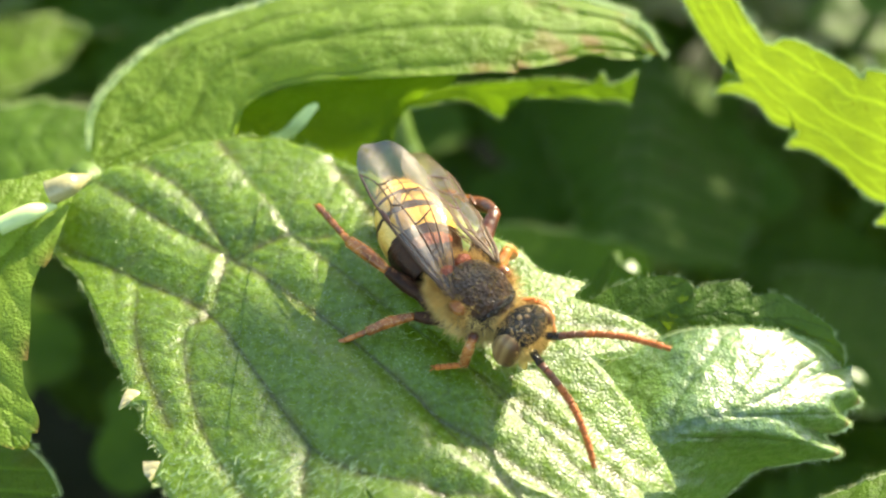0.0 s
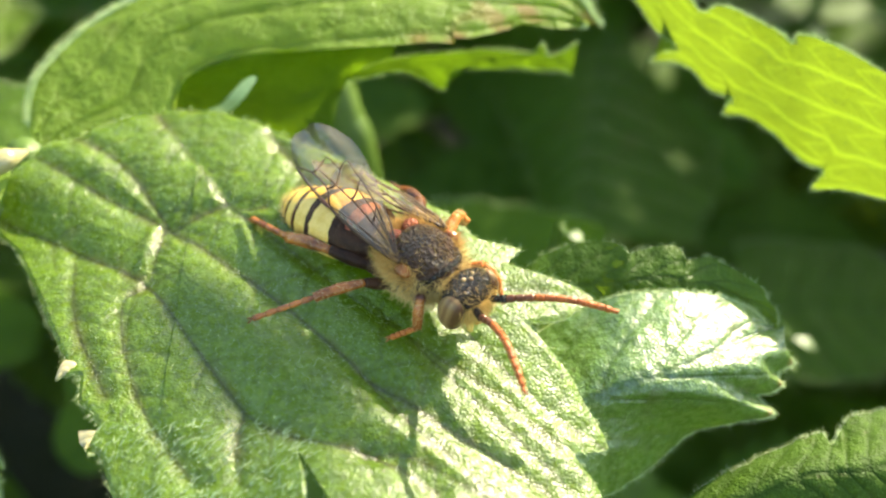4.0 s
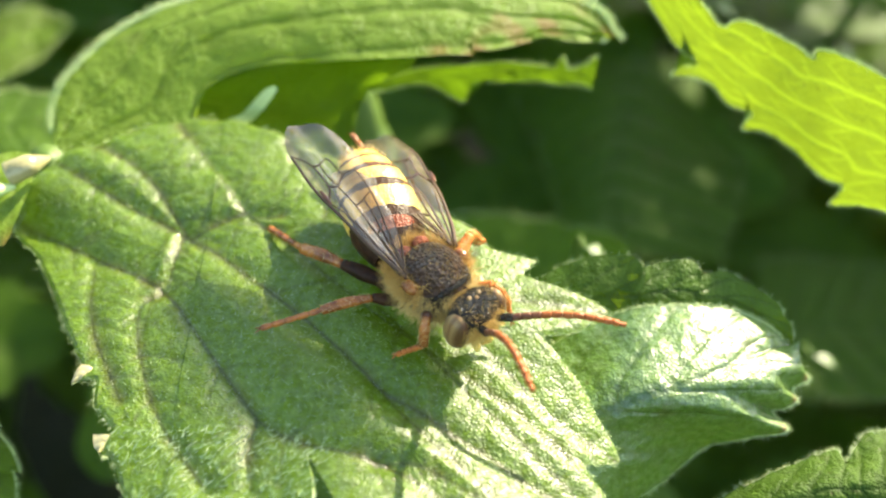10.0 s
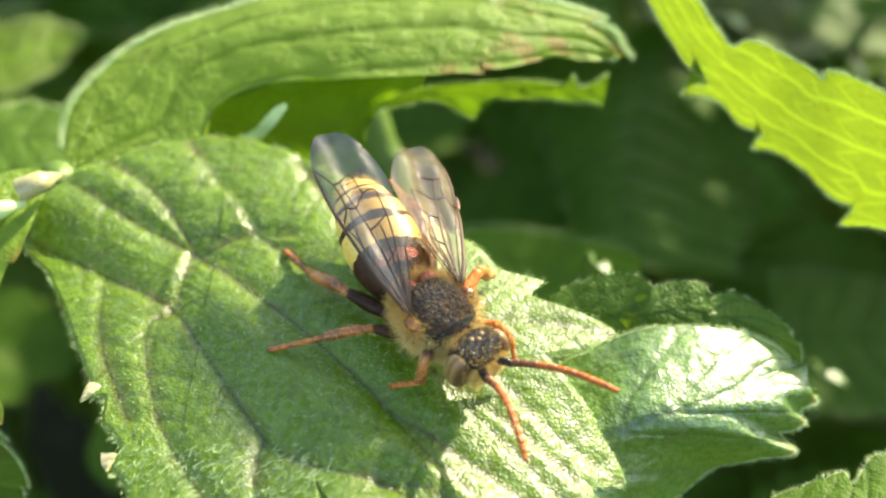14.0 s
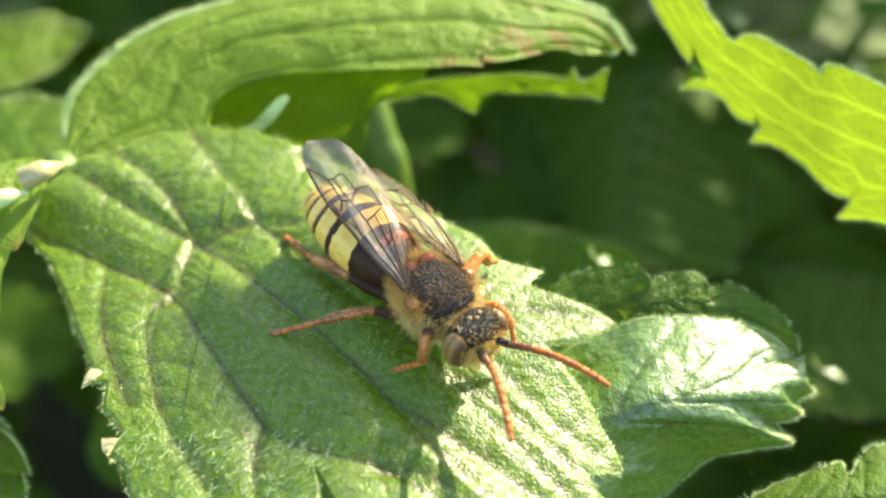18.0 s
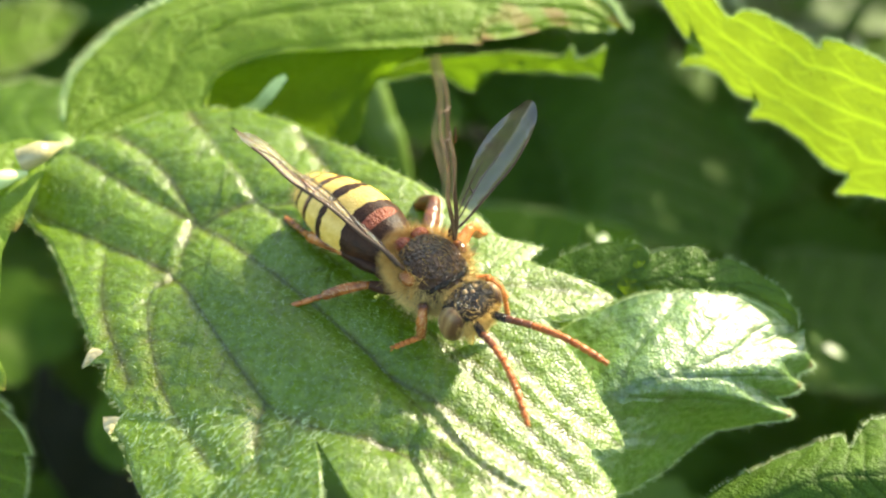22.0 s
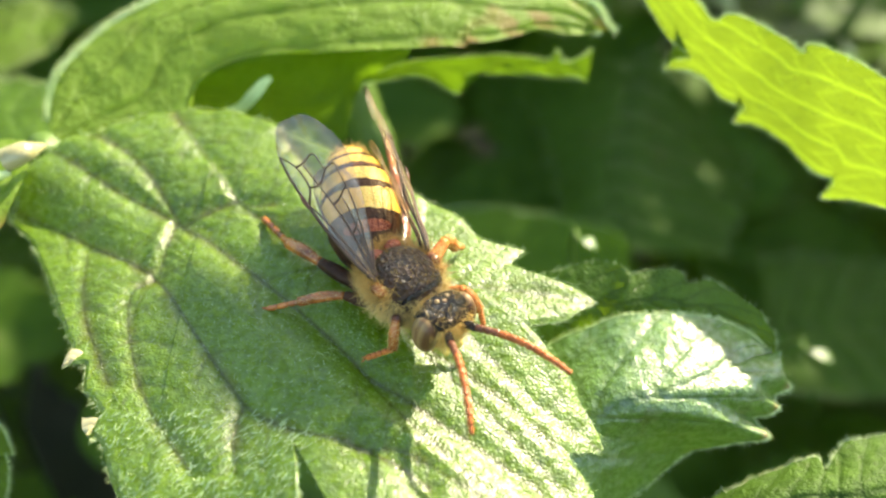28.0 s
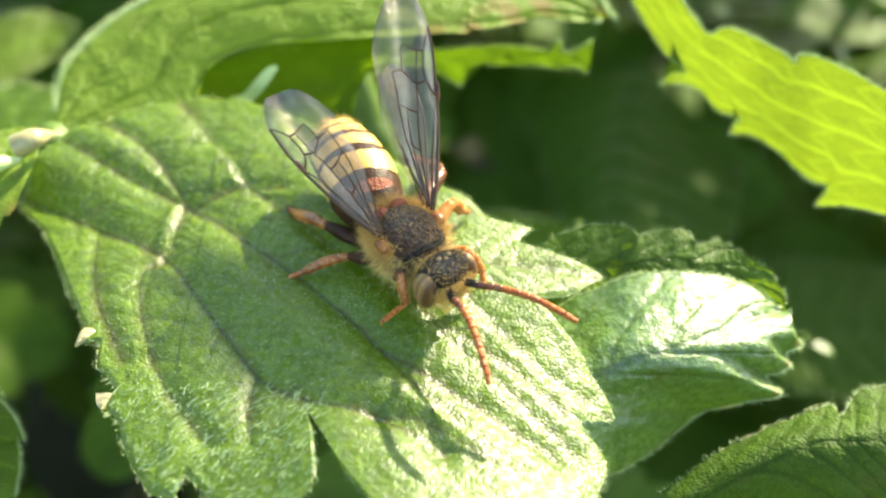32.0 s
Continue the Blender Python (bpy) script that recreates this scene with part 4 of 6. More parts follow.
build_low_leaf(
    "sunlit yellow-green leaf tip in the undergrowth",
    [
        [(-34.0, 36.5, -13.5), (-30.5, 36.0, -13.5), (-28.8, 36.8, -13.5), (-27.0, 36.9, -14.0), (-25.3, 35.6, -14.0)],
        [(-33.0, 28.5, -15.0), (-29.6, 29.9, -15.0), (-27.9, 31.7, -15.0), (-27.0, 32.6, -15.0), (-25.6, 35.0, -14.5)],
    ],
    M_LEAF_YOUNG, [(-33.5, 32, -14.2), (-37, 33, -18), (-40, 36, -50), (-40, 38, -90)], ((3, 0, 0.6), (3, 0.4, 0.6)), 5)
build_low_leaf(
    "mid-green leaf low behind the arching lobe",
    [
        [(-30.0, 21.0, -8.5), (-26.2, 20.5, -8.0), (-23.9, 21.0, -8.0), (-20.8, 20.0, -8.0)],
        [(-28.0, 13.0, -8.5), (-24.8, 14.0, -8.0), (-22.6, 14.6, -8.0), (-20.4, 16.3, -8.4)],
    ],
    M_LEAF_BACK, [(-29.5, 17, -8.6), (-33, 18, -14), (-36, 20, -50), (-36, 22, -90)], ((3, 0, 0.4), (3, 0.4, 0.4)), 5)


build_low_leaf(
    "dull green leaf lying behind the bee's leaf",
    [
        [(-1.2, 28.7, -25.0), (1.4, 29.4, -25.0), (4.4, 29.0, -25.0), (7.4, 28.3, -25.0), (11.1, 27.0, -25.0)],
        [(-0.4, 25.6, -28.0), (2.6, 25.1, -28.0), (5.2, 24.6, -28.0), (8.2, 24.6, -28.0), (11.6, 25.7, -28.0)],
    ],
    M_LEAF_BACK, [(-0.8, 27.3, -26.2), (-3.8, 29.3, -34), (-5.8, 32.3, -60), (-5.8, 33.3, -90)], ((4, 0.2, 0.3), (4, 0, 0.3)), 7)
build_low_leaf(
    "dark green pinnately veined leaf deep in the shade",
    [
        [(4.3, 57.0, -36.0), (5.8, 52.0, -36.0), (7.0, 45.9, -36.0), (7.7, 40.6, -36.0), (7.7, 36.2, -36.0)],
        [(15.2, 56.7, -32.0), (13.6, 49.8, -32.0), (12.4, 43.5, -32.0), (11.6, 37.7, -32.0), (10.8, 32.3, -32.0)],
        [(23.6, 58.0, -36.0), (23.7, 51.9, -36.0), (23.4, 46.2, -36.0), (22.2, 40.8, -36.0), (20.2, 35.8, -36.0)],
    ],
    M_LEAF_BACK, [(15.2, 56.7, -32.2), (16.2, 60.7, -40), (17.2, 62.7, -60), (17.2, 63.7, -90)], ((6, 0.2, 0.8), (6, 0, 0.8)), 8, 0.3)
build_low_leaf(
    "leaf low beyond the folded leaf, green darkened for shade",
    [
        [(23.0, 36.5, -37.0), (26.0, 37.5, -37.0), (30.0, 37.0, -37.0), (34.0, 36.0, -37.0), (37.0, 33.0, -37.0)],
        [(22.0, 22.0, -35.0), (25.0, 21.5, -35.0), (29.0, 21.5, -35.0), (33.0, 23.0, -35.0), (36.5, 27.0, -35.0)],
    ],
    M_LEAF_BACK, [(22.4, 29.0, -36.2), (20.0, 32.0, -44), (19.0, 36.0, -65), (19.0, 37.0, -90)], ((5, 0.2, 0.6), (5, 0, 0.6)), 7, 0.2)


# glossy leaf points of the undergrowth that catch the sun
def build_glints():
    shine = (SUN_DIR + Vector((0, -0.7, 0.71))).normalized()
    u = Vector((0.9, 0.2, -0.4)).cross(shine).normalized()
    w = shine.cross(u)
    for x, y, z, a, b, turn in ((6.7, 9.7, -9.0, 0.5, 0.31, 60), (20.6, 12.2, -20.0, 0.81, 0.31, 70), (17.5, 37.5, -14.0, 0.81, 0.62, 40), (25.4, 35.7, -16.0, 0.99, 0.5, 10)):
        c, d = math.cos(radians(turn)), math.sin(radians(turn))
        lo, hi = u * c + w * d, w * c - u * d
        at = Vector((x, y, z))
        rails = [[tuple(at + lo * a * k + hi * b * s * (1 - k * k) - shine * 0.25 * k * k) for k in (-0.98, -0.5, 0.0, 0.5, 0.98)] for s in (-1, 0, 1)]
        me, p, nr = ribbon("blade", rails, M_LEAF_SHINY, 40, 16, (), 3, 0.3, 0.03)
        leaf = thing("leaf", "small glossy leaf point catching the sun in the undergrowth", "leaf", "leaves")
        part("blade", me, leaf)
        foot = rails[1][0]
        v, fc = tube([foot, (foot[0] + 0.1, foot[1] + 4, foot[2] - 4), (foot[0] + 2, foot[1] + 20, foot[2] - 30), (foot[0] + 2, foot[1] + 24, -90)], [0.1, 0.15, 0.3, 0.4], 8, 24)
        part("leaf_stalk", mesh_from("leaf_stalk", v, fc, M_STALK), leaf)


build_glints()


STEM = thing("stem", "pale green upright plant stem behind the leaf", "plant stem")
part("stem_shaft", mesh_from("stem_shaft", *tube([(-6.4, 20.8, -2.0), (-5.9, 20.3, -6), (-5.0, 19.2, -9), (-4.1, 18.6, -14), (-3.0, 19, -40), (-3, 20, -90)], [0.9, 1.0, 1.0, 1.05, 1.1, 1.2], 12, 40), M_STALK), STEM)


# ---------------------------------------------------------------- the bee (x ahead, y to its left, z up; origin on the leaf under the thorax)
def surface_points(v, f, count, rng, keep):
    """Random points with outward normals on a rounded body, where keep() allows."""
    quads = np.array([q for q in f if len(q) == 4])
    c = v[quads]
    mid = v.mean(0)
    w = rng.dirichlet([1, 1, 1, 1], count)
    pick = rng.integers(0, len(quads), count)
    p = (c[pick] * w[..., None]).sum(1)
    n = np.cross(c[pick, 1] - c[pick, 0], c[pick, 3] - c[pick, 0])
    n /= np.linalg.norm(n, axis=1)[:, None] + 1e-9
    n *= np.sign(((p - mid) * n).sum(1))[:, None]
    ok = keep(p)
    return p[ok], n[ok]


def ring_body(stations, nv=36):
    """A body of revolution squeezed to ellipses: stations of x, half width, half height, z."""
    vs = []
    for x, w, h, z in stations:
        for j in range(nv):
            a = 2 * math.pi * j / nv
            vs.append((x, w * math.cos(a), z + h * math.sin(a)))
    return np.array(vs), grid_faces(len(stations), nv, True)


WING_OUTLINE = [(0, 0.0), (1.2, 0.25), (3.0, 0.41), (5.0, 0.45), (6.6, 0.29), (7.5, -0.29), (7.4, -0.9), (6.6, -1.43), (5.2, -1.68), (3.6, -1.43), (2.0, -0.9), (0.8, -0.37)]
HIND_OUTLINE = [(0, 0.0), (1.2, 0.2), (2.8, 0.29), (4.2, 0.12), (5.0, -0.33), (4.9, -0.82), (4.0, -1.23), (2.8, -1.19), (1.4, -0.74), (0.5, -0.29)]
FORE_VEINS = [
    [(0, 0.0), (1.2, 0.23), (3.0, 0.39), (5.0, 0.43), (6.3, 0.31)],
    [(0, -0.02), (1.4, 0.07), (2.9, 0.21), (3.9, 0.38)],
    [(0.1, -0.08), (1.5, -0.2), (3.0, -0.29), (4.3, -0.25), (5.4, -0.2)],
    [(0.1, -0.12), (1.4, -0.45), (3.0, -0.9), (4.6, -1.11)],
    [(3.9, 0.38), (4.4, 0.04), (5.4, 0.02), (6.3, 0.31)],
    [(2.0, -0.23), (2.3, -0.7)],
    [(0.1, -0.1), (1.2, -0.32), (2.6, -0.58), (3.4, -0.66)],
    [(0.3, -0.15), (1.2, -0.62), (2.2, -0.97)],
    [(3.3, -0.29), (3.5, -0.98)],
    [(4.4, 0.04), (4.3, -0.25), (4.7, -0.7), (4.6, -1.11)],
    [(5.4, 0.02), (5.4, -0.2), (5.6, -0.66), (4.7, -0.7)],
]
BACK_VEINS = [
    [(0, 0.0), (1.3, 0.15), (2.8, 0.23), (4.0, 0.1)],
    [(0.1, -0.08), (1.6, -0.25), (3.2, -0.37)],
    [(0.1, -0.12), (1.3, -0.45), (2.6, -0.82)],
    [(1.6, -0.25), (1.7, -0.57)],
]


SPAN = 1.13


def membrane(x, y):
    """The slight corrugation of a wing."""
    return 0.10 * np.sin(y * 5.2 + 0.3 * x) * np.clip(x / 2.5, 0, 1) + 0.05 * np.sin(x * 2.1 + y) - 0.006 * x**2


def wing_mesh(name, outline, side):
    """A slightly corrugated membrane; side +1 for the left wing, whose leading edge lies outwards."""
    loop = spline(outline + outline[:1], 150)[:-1] * SPAN
    c = loop.mean(0)
    rings = 16
    f = np.linspace(0.0, 1, rings)[:, None, None]
    xy = c + f * (loop - c)[None]
    x, y = xy[..., 0], xy[..., 1]
    z = membrane(x, y)
    pts = np.stack([x, -side * y, z], -1).reshape(-1, 3)
    span = SPAN * max(p[0] for p in outline)
    edge = np.repeat(f[:, 0], len(loop), 1)
    smoke = np.clip((x / span - 0.80) / 0.18, 0, 1) * 0.9 + np.clip((y + 0.1) / 0.5, 0, 1) * 0.35 + 0.6 * np.clip((edge - 0.80) / 0.2, 0, 1) * np.clip((x / span - 0.5) / 0.2, 0, 1)
    return mesh_from(name, pts, grid_faces(rings, len(loop), True), M_WING, attrs={"smoke": np.clip(smoke, 0, 1)})


def vein_meshes(lines, side, r=0.035):
    for line in lines:
        p = spline(line, 14) * SPAN
        bold = 1.9 if line[0] == (0, 0.0) else 1.0
        z = membrane(p[:, 0], p[:, 1])
        yield mesh_from("wing_vein", *tube(np.stack([p[:, 0], -side * p[:, 1], z], 1), [r * 1.5 * bold, r * bold, r * 0.7 * bold], 6, 16), M_VEIN_WING)


BEE = thing("bee", "nomad bee with yellow-banded abdomen, orange legs and antennae on a leaf", "bee")


def build_thorax():
    rng = np.random.default_rng(31)
    v, f = ball((0, 0, 1.85), (1.56, 1.36, 1.25), 30, 40)
    d = v - [0, 0, 1.85]
    v[:, 2] += 0.14 * np.exp(-((d[:, 0] - 0.1) ** 2 + d[:, 1] ** 2) / 1.6) * (d[:, 2] > 0)
    groove = np.exp(-(((d[:, 0] + 1.02) / 0.12) ** 2)) * (d[:, 2] > 0.5)
    v[:, 2] -= 0.10 * groove
    thorax = part("thorax", mesh_from("thorax", v, f, M_THORAX), BEE, "dark brown pitted thorax with an orange-brown fringe")
    # two red humps of the scutellum, the shoulder plates and the collar
    for y in (-0.40, 0.40):
        b, bf = ball((-1.02, y, 2.74), (0.30, 0.36, 0.24), 10, 14)
        part("scutellum_hump", mesh_from("scutellum_hump", b, bf, M_RED), thorax, "dark red hump")
    for y in (-1.20, 1.20):
        b, bf = ball((0.20, y, 2.50), (0.38, 0.26, 0.24), 10, 14)
        part("tegula", mesh_from("tegula", b, bf, M_LEG_RED), thorax, "orange-brown wing-base plate")
    b, bf = tube([(1.02, -0.9, 2.25), (1.24, -0.45, 2.50), (1.30, 0, 2.56), (1.24, 0.45, 2.50), (1.02, 0.9, 2.25)], [0.09, 0.12, 0.11, 0.12, 0.09], 10, 24)
    part("collar", mesh_from("collar", b, bf, M_BLACK), thorax, "black collar")
    p, n = surface_points(v, f, 6500, rng, lambda q: (q[:, 2] < 2.35) & (q[:, 2] > 0.75))
    hv, hf = hairs(p, n, 0.48, 0.012, np.array([-0.2, 0, -0.3]), rng)
    ob = part("side_fur", mesh_from("side_fur", hv, hf, M_FUR_PALE, smooth=False), thorax, "pale yellowish fur")
    ob["kind"] = "stuff"

    def rim(q):
        r = np.hypot((q[:, 0] - 0.1) / 1.24, q[:, 1] / 1.08)
        return (r > 0.97) & (q[:, 2] > 1.9) & (q[:, 0] < 0.75)

    p, n = surface_points(v, f, 14000, rng, rim)
    hv, hf = hairs(p, n, 0.55, 0.011, np.array([-0.15, 0, 0.2]), rng)
    ob = part("fringe", mesh_from("fringe", hv, hf, M_FUR_ORANGE, smooth=False), thorax, "orange-brown fringe of hair")
    ob["kind"] = "stuff"
    p, n = surface_points(v, f, 1500, rng, lambda q: q[:, 2] > 2.5)
    hv, hf = hairs(p, n, 0.16, 0.008, np.array([-0.3, 0, 0]), rng)
    ob = part("short_hair", mesh_from("short_hair", hv, hf, M_FUR_ORANGE, smooth=False), thorax)
    ob["kind"] = "stuff"
    return thorax


build_thorax()


def build_head():
    """Head part with its own origin at the neck."""
    rng = np.random.default_rng(37)
    v, f = ball((0.50, 0, 0.0), (0.76, 1.16, 1.0), 24, 32)
    head = part("head", mesh_from("head", v, f, M_BLACK), BEE, "black pitted head with a yellow lower face")
    for y in (-1, 1):
        b, bf = ball((0.62, y * 0.90, -0.12), (0.54, 0.38, 0.82), 18, 24)
        part("compound_eye", mesh_from("compound_eye", b, bf, M_EYE), head, "tan grey compound eye")
    b, bf = ball((0.96, 0, -0.66), (0.32, 0.54, 0.36), 12, 18)
    part("face_plate", mesh_from("face_plate", b, bf, M_YELLOW), head, "yellow face plate")
    for y in (-0.26, 0.26):
        b, bf = tube([(1.1, y, -0.80), (1.26, y * 1.3, -1.05), (1.16, y * 0.2, -1.2)], [0.15, 0.11, 0.05], 8, 10)
        part("mandible", mesh_from("mandible", b, bf, M_YELLOW), head, "yellowish mandible")
    for x, y in ((0.50, 0), (0.36, 0.22), (0.36, -0.22)):
        b, bf = ball((x, y, 0.95), (0.10, 0.10, 0.08), 8, 10)
        part("ocellus", mesh_from("ocellus", b, bf, M_EYE), head)
    p, n = surface_points(v, f, 1100, rng, lambda q: q[:, 2] > 0.1)
    grains = [ball(c - m * 0.015, (r, r, r), 5, 7) for c, m, r in zip(p, n, rng.uniform(0.022, 0.045, len(p)))]
    ob = part("head_granule", mesh_from("head_granule", *joined(grains), M_BLACK), head, "shiny black granules on the crown")
    ob["kind"] = "stuff"
    p, n = surface_points(v, f, 6500, rng, lambda q: (q[:, 0] > 0.5) & (np.abs(q[:, 1]) < 0.9) & (q[:, 2] < 0.35))
    hv, hf = hairs(p, n, 0.32, 0.010, np.array([0.2, 0, -0.2]), rng)
    ob = part("face_fur", mesh_from("face_fur", hv, hf, M_FUR_GOLD, smooth=False), head, "pale golden face hair")
    ob["kind"] = "stuff"
    p, n = surface_points(v, f, 1700, rng, lambda q: (q[:, 2] > 0.1) & ((q[:, 0] < 0.25) | (np.abs(q[:, 1]) > 0.35) | (q[:, 0] > 0.8)))
    hv, hf = hairs(p, n, 0.20, 0.008, np.array([0.1, 0, 0.2]), rng)
    ob = part("crown_fur", mesh_from("crown_fur", hv, hf, M_FUR_ORANGE, smooth=False), head)
    ob["kind"] = "stuff"
    return head


HEAD = build_head()
HEAD.matrix_basis = pose(1.68 * MM, 0, 1.90 * MM, 0, 10, 0)


def build_antenna(side):
    """Scape and jointed flagellum, origin at the socket, along +x and curving down."""
    v, f = tube([(0, 0, 0), (0.35, 0, 0.06), (0.80, 0, 0.10)], [0.11, 0.15, 0.16], 10, 12)
    ant = part("antenna", mesh_from("antenna", v, f, M_BLACK), HEAD, "jointed antenna, dark at the base and orange beyond")
    bow = 1.0 if side > 0 else 1.9
    path = spline([(0.76, 0, 0.10), (1.8, 0, 0.10 + 0.18 * bow), (2.9, 0, 0.10 + 0.20 * bow), (3.95, 0, 0.05), (4.7, 0, -0.24 * bow)], 49)
    for i in range(12):
        a, b = path[i * 4], path[i * 4 + 4]
        d = b - a
        r = 0.142 - 0.002 * i if i < 10 else 0.120 - 0.03 * (i - 10)
        piece = tube([a + d * 0.02, a + d * 0.5, b - d * 0.02], [r * 0.86, r, r * 0.93], 10, 6)
        part("joint", mesh_from("joint", *piece, [M_LEG_DARK if i < 3 else M_FEELER]), ant)
    return ant


ANT_L = build_antenna(1)
ANT_R = build_antenna(-1)


def build_abdomen():
    """Six overlapping plates; origin at the waist, the tip along -x."""
    v, f = tube([(0.35, 0, 0), (0, 0, 0), (-0.4, 0, 0.02)], [0.5, 0.42, 0.6], 16, 10)
    abd = part("abdomen", mesh_from("abdomen", v, f, M_BLACK), BEE, "oval abdomen banded yellow, black and red-brown")

    def radius(x):
        u = np.clip(x / 5.5, 0, 1)
        return 1.46 * np.power(np.sin(np.pi * np.clip(0.10 + 0.865 * u**0.9, 0, 1)), 0.52)

    # start and end of each plate, where its bright band begins and ends, its colour
    plates = [(0.12, 1.55, 0.50, 0.84, M_RED), (1.47, 3.15, 0.20, 0.80, M_YELLOW), (3.07, 4.15, 0.12, 0.74, M_YELLOW), (4.07, 4.80, 0.10, 0.76, M_YELLOW), (4.72, 5.20, 0.10, 0.8, M_YELLOW), (5.12, 5.5, 0.1, 0.95, M_YELLOW)]
    for i, (a, b, y0, y1, bright) in enumerate(plates):
        st, slots = [], []
        n, nv = 44, 96
        for k in range(n):
            u = k / (n - 1)
            x = a + (b - a) * u
            r = radius(x) + 0.045 * u - (0.06 if u > 0.97 else 0)
            if i == 5:
                r = radius(x) * (1 - 0.2 * u)
            st.append((-x, r, r * 0.82, -0.010 * x**2))
        vv, ff = ring_body(st, nv)
        for k in range(n - 1):
            u = (k + 0.5) / (n - 1)
            for j in range(nv):
                g = 2 * math.pi * (j + 0.5) / nv
                side, top = abs(math.cos(g)), math.sin(g)
                wob = 0.03 * math.sin(3 * g + i) + 0.012 * math.sin(17 * g + 2 * i)
                hot = y0 + wob - 0.10 * (side - 0.6) < u < y1 + wob and top > (0.45 if i == 0 else -0.7)
                if i == 0:
                    hot = ((u - 0.68) / 0.18) ** 2 + (math.acos(max(-1, min(1, top))) / 0.75) ** 2 < 1
                slots.append(1 if hot else (2 if u > y1 + 0.1 and i > 1 else 0))
        if i == 5:
            ff.append(tuple(range((n - 1) * nv, n * nv)))
            slots.append(1)
        part("tergite", mesh_from("tergite", vv, ff, [M_BAND, bright, M_LEG_DARK], slots=slots), abd)
    rng = np.random.default_rng(53)
    a = rng.uniform(0, 2 * math.pi, 420)
    x = rng.uniform(4.7, 5.5, 420)
    r = np.array([radius(q) for q in x])
    root = np.stack([-x, r * np.cos(a), r * 0.82 * np.sin(a) - 0.010 * x**2], 1)
    hv, hf = hairs(root, np.stack([-0.8 * np.ones(420), np.cos(a), np.sin(a)], 1), 0.26, 0.008, np.zeros(3), rng)
    ob = part("tail_hair", mesh_from("tail_hair", hv, hf, M_FUR_PALE, smooth=False), abd, "short golden hair round the tip")
    ob["kind"] = "stuff"
    return abd


ABDOMEN = build_abdomen()


def build_wing(side, hind):
    me = wing_mesh("hind_wing" if hind else "fore_wing", HIND_OUTLINE if hind else WING_OUTLINE, side)
    wing = part("hind_wing" if hind else "fore_wing", me, BEE, "clear brown-veined wing with a smoky tip")
    for me in vein_meshes(BACK_VEINS if hind else FORE_VEINS, side, 0.022 if hind else 0.032):
        part("wing_vein", me, wing)
    if not hind:
        b, bf = ball((4.0 * SPAN, -side * 0.42 * SPAN, 0.02), (0.40, 0.085, 0.045), 8, 10)
        part("stigma", mesh_from("stigma", b, bf, M_LEG_DARK), wing, "dark amber wing spot")
    return wing


WINGS = {(s, h): build_wing(s, h) for s in (1, -1) for h in (False, True)}


def build_leg(name, joints, thick, mats):
    """Coxa with femur, shin and foot under it; joints in the bee's space: hip, knee-side, knee, ankle, toe."""
    j = [np.array(q, float) for q in joints]
    hip = j[0]
    rel = [q - hip for q in j]
    inward = np.array([0, -0.45 * np.sign(hip[1]), 0.25])
    v, f = tube([inward, (0, 0, 0), rel[1] * 0.25], [0.34 * thick, 0.32 * thick, 0.24 * thick], 12, 10)
    leg = part(name, mesh_from(name, v, f, M_BAND), BEE, "slender orange and black leg")
    leg.location = Vector(hip) * MM
    v, f = tube([rel[1] * 0.1, rel[1] * 0.6 + rel[2] * 0.0, rel[1], ], [0.20 * thick, 0.27 * thick, 0.18 * thick], 12, 14)
    part("femur", mesh_from("femur", v, f, mats[0]), leg)
    midp = (rel[1] + rel[2]) / 2 + np.array([0, 0, 0.08])
    v, f = tube([rel[1], midp, rel[2]], [0.15 * thick, 0.23 * thick, 0.20 * thick], 12, 14)
    part("tibia", mesh_from("tibia", v, f, mats[1]), leg)
    pts = [rel[2] + (rel[3] - rel[2]) * k / 5 for k in range(6)]
    pieces = [tube([a, (a + b) / 2, a + (b - a) * 0.96], [0.10 * thick, 0.13 * thick, 0.115 * thick], 9, 6) for a, b in zip(pts[:-1], pts[1:])]
    d = (rel[3] - rel[2]) / np.linalg.norm(rel[3] - rel[2])
    sx = np.cross(d, [0, 0, 1])
    for s in (-1, 1):
        pieces.append(tube([pts[-1], pts[-1] + d * 0.13 + sx * 0.09 * s, pts[-1] + d * 0.20 + sx * 0.10 * s - np.array([0, 0, 0.05])], [0.035, 0.03, 0.012], 6, 6))
    v, f = joined(pieces)
    part("tarsus", mesh_from("tarsus", v, f, mats[2]), leg, "orange jointed foot")
    rng = np.random.default_rng(abs(int(hip[0] * 100)) + 3)
    p, n = surface_points(*tube([rel[1], midp, rel[2]], [0.15 * thick, 0.23 * thick, 0.20 * thick], 12, 14), 160, rng, lambda q: q[:, 2] > -99)
    hv, hf = hairs(p, n, 0.16, 0.007, d * 0.8, rng)
    ob = part("leg_hair", mesh_from("leg_hair", hv, hf, M_FUR_PALE, smooth=False), leg)
    ob["kind"] = "stuff"
    return leg


